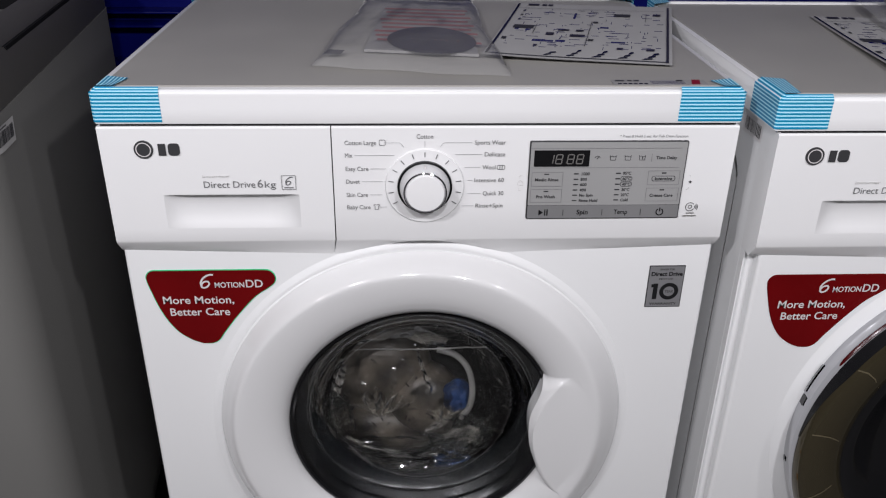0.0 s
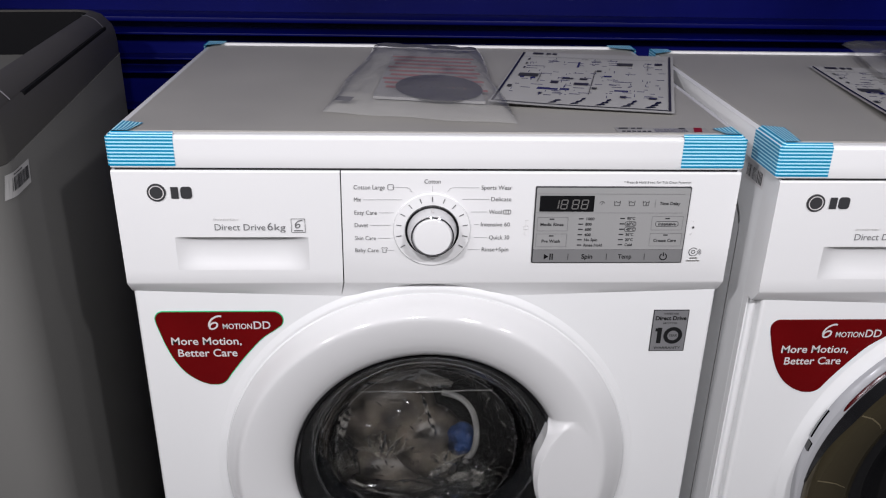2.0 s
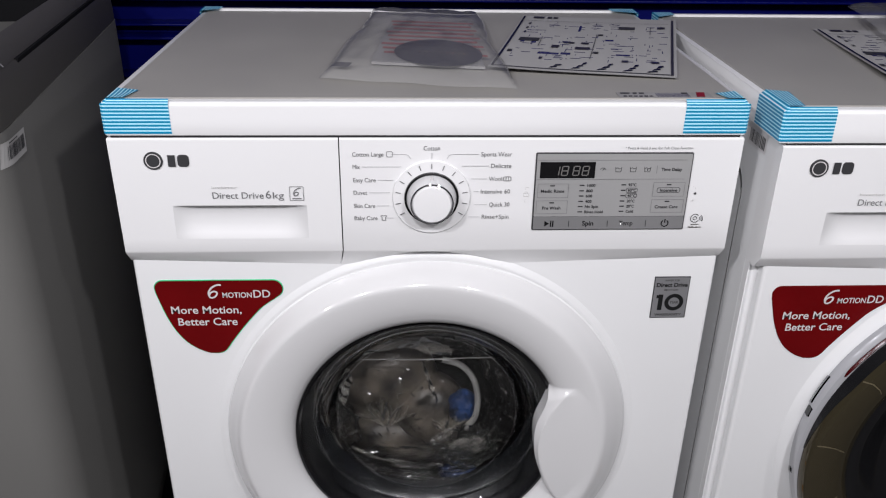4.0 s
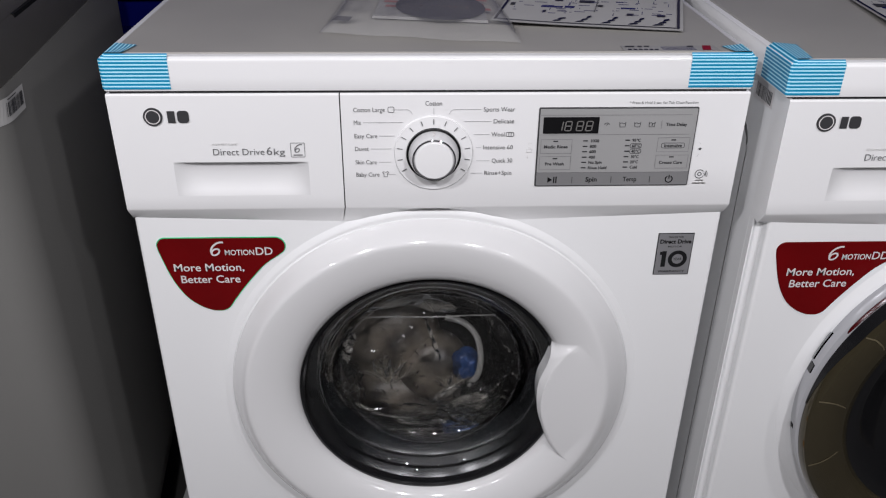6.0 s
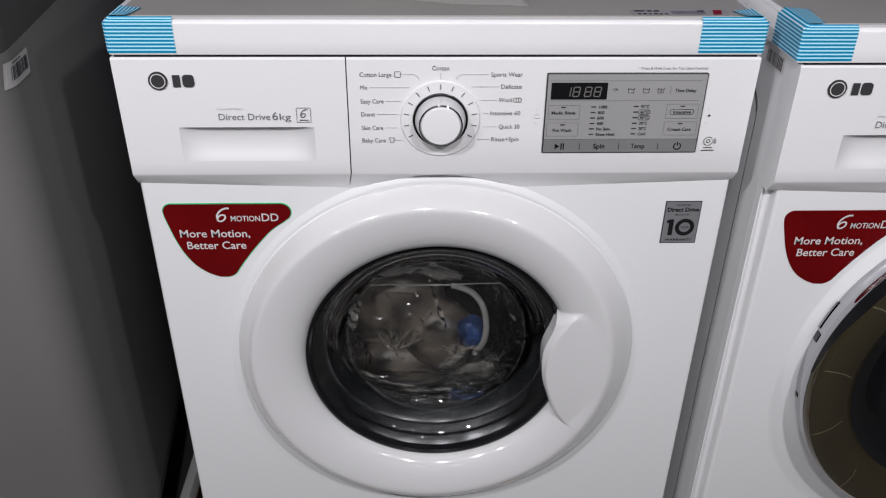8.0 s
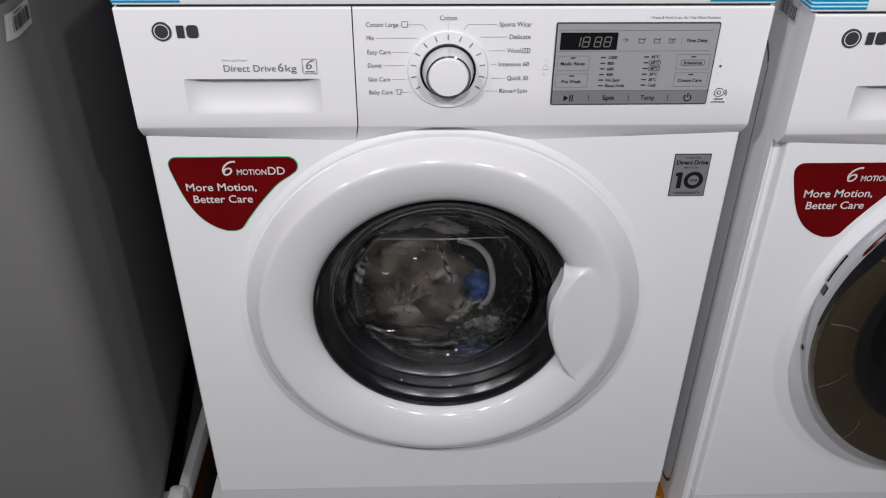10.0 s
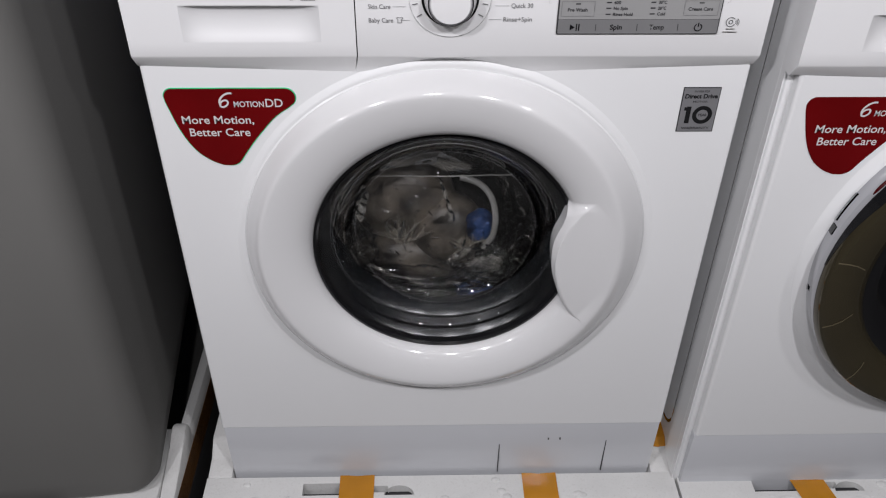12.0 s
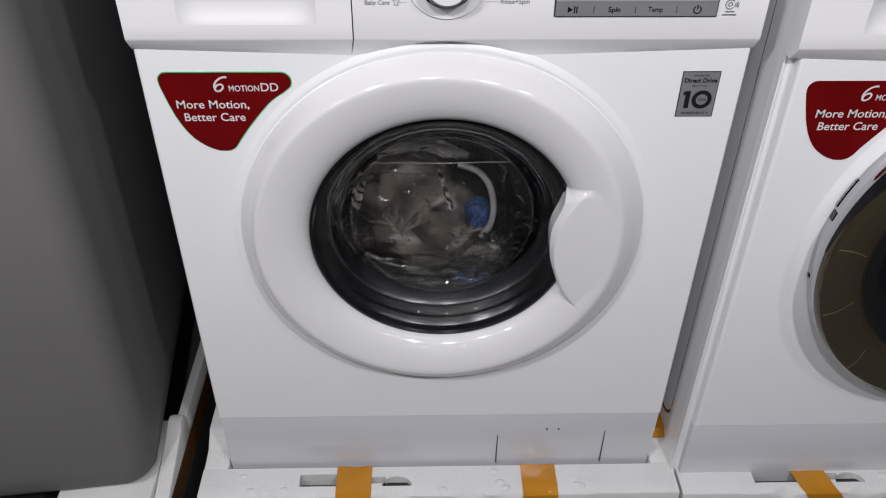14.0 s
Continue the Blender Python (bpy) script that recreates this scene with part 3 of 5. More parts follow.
def brand_mark(x, z, y, parent):
    """A plain round emblem and two plain dark blocks in place of a maker's name."""
    part("emblem", plate(arc(x, z, 0.0088, 360, 0, 32)[:-1], y, YP), INK, parent, "dark round emblem", soft=False)
    part("emblem_line", stroke(arc(x, z, 0.0066, 0, 360, 24), 0.0009, y - 0.0002), STICKWHITE, parent)
    part("emblem_block", quads([(x + 0.0135, x + 0.0205, z - 0.0058, z + 0.0058)], y), INK, parent)
    part("emblem_block", plate(rounded(x + 0.0225, x + 0.0330, z - 0.0058, z + 0.0058, 0.003), y, YP), INK, parent, soft=False)


def swirl(x, z, h, y, material, parent):
    """A small swirl of two leaf strokes."""
    def lean(pts):
        return [(px + 0.42 * (pz - z), pz) for px, pz in pts]

    bm = stroke(lean(arc(x + 0.16 * h, z + 0.06 * h, 0.50 * h, 78, 225, 12)), 0.13 * h, y)
    stroke(lean(arc(x + 0.02 * h, z - 0.20 * h, 0.25 * h, 0, 360, 18)), 0.12 * h, y, bm)
    return part("swirl_mark", bm, material, parent, soft=False)


def tape_patch(points, root, vs, name="striped_tape"):
    """A strip of tape folded over an edge: rows of points with the stripe coordinate of each."""
    bm = bmesh.new()
    uvl = bm.loops.layers.uv.new("UVMap")
    for quad, v in zip(points, vs):
        f = bm.faces.new([bm.verts.new(p) for p in quad])
        for loop, vv in zip(f.loops, v):
            loop[uvl].uv = (0, vv)
    me = bpy.data.meshes.new(name)
    bm.to_mesh(me)
    bm.free()
    me.materials.append(TAPE)
    ob = new(name, me)
    ob.parent = root
    return ob


def corner_tape(root, s, w_front, w_side, hw=0.3):
    """Tape round a front corner of the lid and over its top edge."""
    e = 0.0007
    x, yf = s * (hw + e), YP - e
    zt, zb, r = TOP + 0.0018, LIDB + 0.004, 0.005
    xi = s * (hw - w_front)
    q = 0.0014
    f = [(s * (hw - q), yf, zb), (xi, yf, zb), (xi, yf, zt - r), (s * (hw - q), yf, zt - r)]
    c1 = [(s * (hw - q), yf, zb), (x, yf + q, zb), (x, yf + q, zt - r), (s * (hw - q), yf, zt - r)]
    sd = [(x, yf + q, zb), (x, yf + w_side, zb), (x, yf + w_side, zt - r), (x, yf + q, zt - r)]
    ed = [(x, yf + r, zt - r), (x, yf + w_side, zt - r), (s * (hw - r), yf + w_side, zt), (s * (hw - r), yf + r, zt)]
    tp = [(s * (hw - r), yf + r, zt), (s * (hw - r), yf + w_side, zt), (s * (hw - 0.026), yf + w_side - 0.004, zt - 0.001), (s * (hw - 0.020), yf + r, zt)]
    fe = [(s * (hw - r), yf, zt - r), (xi, yf, zt - r), (xi, yf + r * 0.8, zt - 0.0008), (s * (hw - r), yf + r * 0.8, zt - 0.0008)]
    h = zt - r - zb
    flat = (0, 0, h, h)
    over = (h, h, h + 0.0075, h + 0.0075)
    A, B, C, D = (s * (hw - r), yf, zt - r), (s * (hw - q), yf, zt - r), (x, yf + q, zt - r), (x, yf + r, zt - r)
    E, F = (s * (hw - r), yf + r, zt), (s * (hw - r), yf + r * 0.8, zt - 0.0008)
    return tape_patch([[A, B, E, F], [B, C, D, E], f, c1, sd, ed, tp, fe], root, [(h, h, h + 0.0075, h + 0.0065), (h, h, h, h + 0.0075)] + [flat] * 3 + [over, (h + 0.0075, h + 0.0075, h + 0.028, h + 0.024), over])


def back_tape(root, s, w, hw=0.3):
    """Tape over a rear corner of the lid."""
    zt, yb = TOP + 0.0030, 0.4386
    x0, x1 = s * (hw + 0.0005), s * (hw - w)
    top = [(x0, 0.406, zt), (x1, 0.420, zt), (x1, yb, zt), (x0, yb, zt)]
    side = [(x0, 0.406, zt), (x0, yb, zt), (x0, yb, zt - 0.03), (x0, 0.406, zt - 0.03)]
    back = [(x0, yb, zt), (x1, yb, zt), (x1, yb, zt - 0.03), (x0, yb, zt - 0.03)]
    return tape_patch([top, side, back], root, [(0, w, w, 0), (0, 0, 0.03, 0.03), (0, 0, 0.03, 0.03)])


def red_sticker(root, edge, dx=0.0, tx=0.0):
    def outline(g):
        pts = arc(-0.2730, 0.6450, 0.0084 + g, 178, 90, 6)
        pts += arc(-0.1612, 0.6437, 0.0096 + g, 90, -42, 9)
        curve = ((-0.1564, 0.6349), (-0.1729, 0.6236), (-0.1859, 0.6096), (-0.1981, 0.5947), (-0.2095, 0.5794))
        pts += [(x + g * 0.75, z - g * 0.65) for x, z in (along(curve, k / 12) for k in range(1, 13))]
        pts += arc(-0.2258, 0.5800, 0.0140 + g, -35, -95, 6)
        curve = ((-0.2324, 0.5660), (-0.2435, 0.5706), (-0.2560, 0.5803), (-0.2657, 0.5943), (-0.2729, 0.6112), (-0.2780, 0.6290), (-0.2808, 0.6400))
        pts += [(x - g * 0.85, z - g * 0.5) for x, z in (along(curve, k / 18) for k in range(19))]
        return [(x + dx, z) for x, z in pts]

    ob = part("red_sticker", plate(outline(0), -0.0012, 0.0), RED, root, "dark red glossy sticker with white words", soft=False)
    part("sticker_edge", plate(outline(0.0009), -0.0006, 0.0), edge, ob, soft=False)
    swirl(-0.2220 + tx, 0.6405, 0.0150, -0.0015, STICKWHITE, ob)
    words("MOTION", -0.2140 + tx, 0.6337, 0.0062, -0.0015, STICKWHITE, ob, width=0.0300, bold=0.012)
    words("DD", -0.1826 + tx, 0.6337, 0.0088, -0.0015, STICKWHITE, ob, width=0.0172, bold=0.010)
    words("More Motion,", -0.2688 + tx, 0.6150, 0.0088, -0.0015, STICKWHITE, ob, width=0.0722, bold=0.010)
    words("Better Care", -0.2632 + tx, 0.6008, 0.0088, -0.0015, STICKWHITE, ob, width=0.0612, bold=0.010)
    return ob


def badge(root):
    x0, x1, z0, z1 = 0.2368, 0.2748, 0.6035, 0.6535
    ob = part("warranty_badge", boxm(x0, x1, -0.0008, 0.0, z0, z1), INK, root, "silver rectangular warranty sticker", soft=False)
    part("badge_face", boxm(x0 + 0.0009, x1 - 0.0009, -0.0012, -0.0009, z0 + 0.0009, z1 - 0.0009), BADGE, ob, soft=False)
    c = (x0 + x1) / 2
    words("INVERTER", c, 0.6483, 0.0021, -0.0015, INK, ob, "CENTER", 0.0155, 0.01)
    words("Direct Drive", c, 0.6418, 0.0046, -0.0016, JET, ob, "CENTER", 0.0330, 0.03)
    words("MOTOR", c, 0.6370, 0.0020, -0.0015, INK, ob, "CENTER", 0.0150, 0.01)
    words("WARRANTY", c, 0.6066, 0.0028, -0.0016, JET, ob, "CENTER", 0.0290, 0.01)
    part("badge_figure", quads([(0.2433, 0.2481, 0.6135, 0.6325), (0.2410, 0.2436, 0.6280, 0.6318)], -0.0015), JET, ob)
    part("badge_figure", stroke(arc(0.2605, 0.6230, 0.0080, 0, 360, 28), 0.0042, -0.0015), JET, ob)
    words("YEAR", 0.2605, 0.6215, 0.0030, -0.0016, INK, ob, "CENTER", 0.0092, 0.015)
    return ob


def dial(panel):
    x, z, y = 0.0010, 0.8700 - BASE, YP - 0.0006
    disc = part("dial_disc", lathe([(0.0, y - 0.0022), (0.0270, y - 0.0022), (0.0345, y - 0.0016), (0.0372, y - 0.0016), (0.0378, y - 0.0008), (0.0380, y + 0.001)], x, z, 72), PLASTIC, panel)
    for i in range(13):
        a = 90 + (i - 6) * 20.0
        c, s = math.cos(radians(a)), math.sin(radians(a))
        tick = stroke([(x + 0.0305 * c, z + 0.0305 * s), (x + 0.0350 * c, z + 0.0350 * s)], 0.0009, y - 0.0026)
        part("tick_mark", tick, PRINT, disc)
    part("dark_ring", lathe([(0.0240, y - 0.002), (0.0242, y - 0.0045), (0.0262, y - 0.0045), (0.0266, y - 0.002)], x, z, 64), BLACK, disc)
    knob = part("knob", lathe([(0.0243, y - 0.003), (0.0238, y - 0.006), (0.0222, y - 0.0135), (0.0214, y - 0.0165), (0.0206, y - 0.0172)], x, z, 64), KNOB, disc, "satin knob skirt")
    part("knob_ring", lathe([(0.0208, y - 0.0168), (0.0206, y - 0.0184), (0.0196, y - 0.0190), (0.0189, y - 0.0178)], x, z, 64), CHROME, knob, "thin chrome ring")
    part("knob_cap", lathe([(0.0189, y - 0.0176), (0.0186, y - 0.0192), (0.0176, y - 0.0203), (0.010, y - 0.0207), (0.0, y - 0.0208)], x, z, 64), PLASTIC, knob, "white knob cap")
    part("pointer", boxm(x - 0.0006, x + 0.0006, y - 0.0130, y - 0.0045, z + 0.0226, z + 0.0242), STICKWHITE, knob, soft=False)
    # programme names with their leader lines
    yt = YP - 0.0008
    lead = bmesh.new()
    rows = (("Cotton Large", 0.914, -0.0745, 0.0295, -0.034), ("Mix", 0.9015, -0.0745, 0.0068, -0.028), ("Easy Care", 0.888, -0.0745, 0.0215, -0.036), ("Duvet", 0.875, -0.0745, 0.0130, -0.0395), ("Skin Care", 0.8612, -0.0745, 0.0205, -0.040), ("Baby Care", 0.8482, -0.0745, 0.0225, -0.036))
    for t, zz, xx, w, xe in rows:
        zz -= BASE
        words(t, xx, zz - 0.0021, 0.0043, yt, PRINT, panel, width=w)
        x0 = xx + w + (0.0075 if "Large" in t or "Baby" in t else 0.0025)
        if "Large" in t:
            stroke([(x0, zz), (x0 + 0.014, zz), (x0 + 0.0165, zz - 0.0012), (x0 + 0.0185, zz - 0.0045)], 0.00045, yt, lead)
        else:
            stroke([(x0, zz), (xe, zz)], 0.00045, yt, lead)
    rows = (("Sports Wear", 0.914, 0.0295), ("Delicate", 0.9022, 0.0195), ("Wool", 0.889, 0.0125), ("Intensive 60", 0.8758, 0.0285), ("Quick 30", 0.862, 0.0200), ("Rinse+Spin", 0.849, 0.0265))
    for (t, zz, w), xs in zip(rows, (0.020, 0.030, 0.039, 0.042, 0.0425, 0.037)):
        zz -= BASE
        shift = 0.0085 if t == "Wool" else 0
        words(t, 0.0775 - shift, zz - 0.0021, 0.0043, yt, PRINT, panel, "RIGHT", w)
        x1 = 0.0775 - shift - w - 0.0025
        if "Sports" in t:
            stroke([(x1, zz), (xs, zz), (xs - 0.0025, zz - 0.0012), (xs - 0.0045, zz - 0.0045)], 0.00045, yt, lead)
        else:
            stroke([(x1, zz), (xs, zz)], 0.00045, yt, lead)
    words("Cotton", 0.0010, 0.9180 - BASE, 0.0043, yt, PRINT, panel, "CENTER", 0.0155)
    stroke([(0.001, 0.9155 - BASE), (0.001, 0.9095 - BASE)], 0.00045, yt, lead)
    part("leader_line", lead, LEADER, panel)
    icons = stroke(rounded(-0.0418, -0.0362, 0.9115 - BASE, 0.9168 - BASE, 0.001, 2), 0.0005, yt, shut=True)
    part("fabric_icon", icons, PRINT, panel)
    icons = stroke([(-0.0485, 0.8502 - BASE), (-0.0475, 0.8512 - BASE), (-0.0455, 0.8505 - BASE), (-0.0435, 0.8512 - BASE), (-0.0425, 0.8502 - BASE), (-0.0438, 0.8490 - BASE), (-0.0438, 0.8458 - BASE), (-0.0472, 0.8458 - BASE), (-0.0472, 0.8490 - BASE)], 0.0005, yt, None, True)
    part("fabric_icon", icons, PRINT, panel)
    icons = stroke(rounded(0.0702, 0.0775, 0.8868 - BASE, 0.8910 - BASE, 0.0012, 2), 0.0006, yt, None, True)
    stroke([(0.0728, 0.8868 - BASE), (0.0728, 0.8910 - BASE), (0.0750, 0.8910 - BASE), (0.0750, 0.8868 - BASE)], 0.0006, yt, icons)
    part("fabric_icon", icons, PRINT, panel)
    return disc


def display(panel):
    x0, x1, z0, z1 = 0.1005, 0.2530, 0.8345 - BASE, 0.9155 - BASE
    w, h, yf = x1 - x0, z1 - z0, YP - 0.0022
    yt = yf - 0.0004

    def U(cx, cy):
        v = (cy - 72) / 413
        lo, hi = 75 - 23 * v, 900 - 43 * v
        return x0 + w * (cx - lo) / (hi - lo), z1 - h * v

    frame_ = part("display", plate(rounded(x0, x1, z0, z1, 0.0015), YP - 0.0016, YP + 0.001, 0.0004), INK, panel, "brushed silver display")
    split = z1 - h * 0.815
    part("display_face", plate(rounded(x0 + 0.0012, x1 - 0.0012, split, z1 - 0.0012, 0.0008, 2), yf, YP - 0.0014), SILVER, frame_, soft=False)
    part("button_strip", plate(rounded(x0 + 0.0012, x1 - 0.0012, z0 + 0.0012, split - 0.0004, 0.0008, 2), yf - 0.0002, YP - 0.0014), DARKSILVER, frame_, soft=False)
    (a, b), (c, d) = U(97, 118), U(378, 202)
    part("led_window", plate(rounded(a, c, d, b, 0.0005, 2), yt, yf), BLACK, frame_, soft=False)
    seg = bmesh.new()
    dw, dh = 0.0058, 0.0092
    zc = (b + d) / 2 - 0.0006
    for k, xc in enumerate((a + 0.0155, a + 0.0240, a + 0.0350, a + 0.0440)):
        L, R, B, M, T = xc - dw / 2, xc + dw / 2, zc - dh / 2, zc, zc + dh / 2
        sk = 0.0006
        lines = [((R, T), (R, M)), ((R, M), (R, B))]
        if k:
            lines += [((L, T), (R, T)), ((L, M), (R, M)), ((L, B), (R, B)), ((L, T), (L, M)), ((L, M), (L, B))]
        for p, q in lines:
            p = (p[0] + (p[1] - M) / dh * sk * 2, p[1])
            q = (q[0] + (q[1] - M) / dh * sk * 2, q[1])
            e = 0.12
            stroke([(p[0] + (q[0] - p[0]) * e, p[1] + (q[1] - p[1]) * e), (q[0] - (q[0] - p[0]) * e, q[1] - (q[1] - p[1]) * e)], 0.0011, yt - 0.0002, seg)
    part("led_segment", seg, LEDGREY, frame_)
    (xa, za), (xb, zb) = U(82, 108), U(852, 208)
    ln = stroke([(xa, za), (xb, za)], 0.0004, yt)
    stroke([(xa, zb), (xb, zb)], 0.0004, yt, ln)
    p, q = U(707, 137), U(703, 178)
    stroke([p, q], 0.0004, yt, ln)
    for bx0, by0, bx1, by1 in ((85, 232, 240, 305), (78, 322, 235, 392), (692, 226, 850, 300), (684, 318, 846, 388)):
        (l, t), (r, bt) = U(bx0, by0), U(bx1, by1)
        stroke([(l, t), (r, t), (r, bt), (l, bt)], 0.00035, yt, ln, True)
    part("button_outline", ln, DARKSILVER, frame_)
    for i, cx in enumerate((422, 503, 580, 655)):
        x, z = U(cx, 157)
        ic = bmesh.new()
        if i == 0:
            stroke(arc(x, z - 0.0008, 0.0026, 20, 160, 8), 0.0005, yt, ic)
            stroke([(x - 0.0004, z - 0.0012), (x + 0.0010, z + 0.0012)], 0.0005, yt, ic)
        else:
            stroke([(x - 0.0030, z + 0.0024), (x - 0.0024, z - 0.0024), (x + 0.0024, z - 0.0024), (x + 0.0030, z + 0.0024)], 0.0005, yt, ic)
            stroke([(x - 0.0028, z + 0.0010), (x - 0.0010, z + 0.0018), (x + 0.0008, z + 0.0008), (x + 0.0028, z + 0.0016)], 0.0005, yt, ic)
            if i == 3:
                stroke([(x + 0.0002, z - 0.0014), (x + 0.0002, z + 0.0006)], 0.0008, yt, ic)
        part("status_icon", ic, INK, frame_, soft=False)
    dash = []
    for cx, cy in [(160, 242), (157, 333), (773, 238), (765, 328)] + [(314 - 0.045 * (y - 240) * 1.4, y) for y in (240, 269, 297, 326, 354, 383)] + [(533 - 0.07 * (y - 238), y) for y in (238, 267, 296, 325, 353, 381)]:
        x, z = U(cx, cy)
        dash.append((x - 0.0023, x + 0.0023, z - 0.0006, z + 0.0006))
    for d in dash:
        part("indicator", quads([d], yt), INK, frame_)
    hh = 0.0031

    def T(body, cx0, cx1, cy, ink=INK, hgt=hh, heavy=0.020):
        (l, z), (r, _) = U(cx0, cy), U(cx1, cy)
        words(body, l, z - hgt / 2, hgt, yt - 0.0001, ink, frame_, width=r - l, bold=heavy)

    T("Time Delay", 728, 838, 157)
    T("Medic Rinse", 98, 220, 270)
    T("Pre Wash", 105, 202, 361)
    T("Intensive", 724, 816, 267)
    T("Crease Care", 700, 822, 357)
    for t, y, r in (("1000", 240, 380), ("800", 269, 370), ("600", 297, 368), ("400", 326, 366), ("No Spin", 354, 400), ("Rinse Hold", 383, 425)):
        T(t, 338 - 0.07 * (y - 240), r, y, hgt=0.0029)
    for t, y, r in (("95°C", 238, 600), ("60°C", 267, 599), ("40°C", 296, 598), ("30°C", 325, 592), ("20°C", 353, 590), ("Cold", 381, 586)):
        T(t, 557 - 0.07 * (y - 238), r, y, hgt=0.0029)
    for cx0, cx1, cy0, cy1 in ((548, 604, 255, 279), (546, 602, 284, 308), (711, 829, 254, 280)):
        (l, t), (r, bt) = U(cx0, cy0), U(cx1, cy1)
        part("text_outline", stroke(rounded(l, r, bt, t, 0.0018, 3), 0.00045, yt, None, True), INK, frame_, soft=False)
    for cx in (247, 452, 655):
        part("button_divider", stroke([U(cx + 1, 432), U(cx - 1, 464)], 0.0006, yt - 0.0002), INK, frame_, soft=False)
    x, z = U(757, 446)
    ic = stroke(arc(x, z - 0.0003, 0.0034, 125, 415, 20), 0.0010, yt - 0.0002)
    stroke([(x, z + 0.0005), (x, z + 0.0040)], 0.0010, yt - 0.0002, ic)
    part("power_icon", ic, BLACK, frame_, soft=False)
    ic = bmesh.new()
    x, z = U(131, 447)
    ic.faces.new([ic.verts.new(p) for p in ((x - 0.0022, yt - 0.0002, z + 0.0030), (x - 0.0022, yt - 0.0002, z - 0.0030), (x + 0.0024, yt - 0.0002, z))])
    for dx in (0.0040, 0.0062):
        stroke([(x + dx, z + 0.0030), (x + dx, z - 0.0030)], 0.0011, yt - 0.0002, ic)
    part("start_icon", ic, BLACK, frame_, soft=False)
    T("Spin", 318, 377, 446, BLACK, 0.0048)
    T("Temp", 514, 586, 446, BLACK, 0.0048, 0.008)
    # small print round the display
    ym = YP - 0.0008
    words("* Press & Hold 3 sec. for Tub Clean Function", 0.2515, 0.9187 - BASE, 0.0025, ym, PRINT, panel, "RIGHT", 0.0655)
    side = stroke([(0.0955, 0.8800 - BASE), (0.0925, 0.8800 - BASE), (0.0925, 0.8775 - BASE)], 0.0004, ym)
    part("bracket_mark", side, FAINT, panel)
    side = stroke([(0.0945, 0.8645 - BASE), (0.0920, 0.8645 - BASE), (0.0920, 0.8670 - BASE)], 0.0004, ym)
    part("bracket_mark", side, FAINT, panel)
    side = stroke([(0.0908, 0.8705 - BASE), (0.0958, 0.8705 - BASE), (0.0958, 0.8735 - BASE), (0.0908, 0.8735 - BASE)], 0.0005, ym, None, True)
    stroke(arc(0.0933, 0.8738 - BASE, 0.0014, 0, 180, 6), 0.0005, ym, side)
    part("lock_icon", side, FAINT, panel)
    side = stroke([(0.2575, 0.8800 - BASE), (0.2595, 0.8795 - BASE), (0.2600, 0.8775 - BASE)], 0.0004, ym)
    part("bracket_mark", side, FAINT, panel)
    side = stroke([(0.2570, 0.8648 - BASE), (0.2590, 0.8652 - BASE), (0.2597, 0.8672 - BASE)], 0.0004, ym)
    part("bracket_mark", side, FAINT, panel)
    star = bmesh.new()
    pts = []
    for i in range(10):
        r = 0.0019 if i % 2 == 0 else 0.0008
        pts.append(star.verts.new((0.2602 + r * math.sin(i * math.pi / 5), ym, 0.8728 - BASE + r * math.cos(i * math.pi / 5))))
    star.faces.new(pts)
    part("star_mark", star, INK, panel, soft=False)
    sm = stroke(arc(0.2640, 0.8462 - BASE, 0.0044, 40, 330, 18), 0.0006, ym)
    stroke(arc(0.2640, 0.8462 - BASE, 0.0018, 0, 360, 12), 0.0006, ym, sm)
    for k in range(3):
        stroke(arc(0.2668, 0.8455 - BASE, 0.0022 + 0.0014 * k, -30, 50, 6), 0.0005, ym, sm)
    part("diagnosis_icon", sm, INK, panel)
    part("small_print", quads([(0.2605, 0.2690, 0.8388 - BASE, 0.8403 - BASE), (0.2580, 0.2715, 0.8358 - BASE, 0.8373 - BASE)], ym), FAINT, panel)


def drawer_print(front, dx):
    ym = YP - 0.0008
    brand_mark(-0.2598 + dx * 0.3, 0.9080 - BASE, YP - 0.0012, front)
    words("inverter", -0.2095 + dx, 0.8795 - BASE, 0.0031, ym, FAINT, front, width=0.0245)
    words("Direct Drive", -0.2095 + dx, 0.8694 - BASE, 0.0066, ym, PRINT, front, width=0.0485)
    words("6", -0.1588 + dx, 0.8694 - BASE, 0.0082, ym, PRINT, front, width=0.0052)
    words("kg", -0.1522 + dx, 0.8694 - BASE, 0.0066, ym, PRINT, front, width=0.0105)
    sq = stroke(rounded(-0.1352 + dx, -0.1220 + dx, 0.8672 - BASE, 0.8815 - BASE, 0.0006, 2), 0.0005, ym, shut=True)
    part("mark_frame", sq, PRINT, front)
    swirl(-0.1286 + dx, 0.8755 - BASE, 0.0078, ym, PRINT, front)
    part("mark_line", quads([(-0.1330 + dx, -0.1242 + dx, 0.8686 - BASE, 0.8697 - BASE)], ym), PRINT, front)


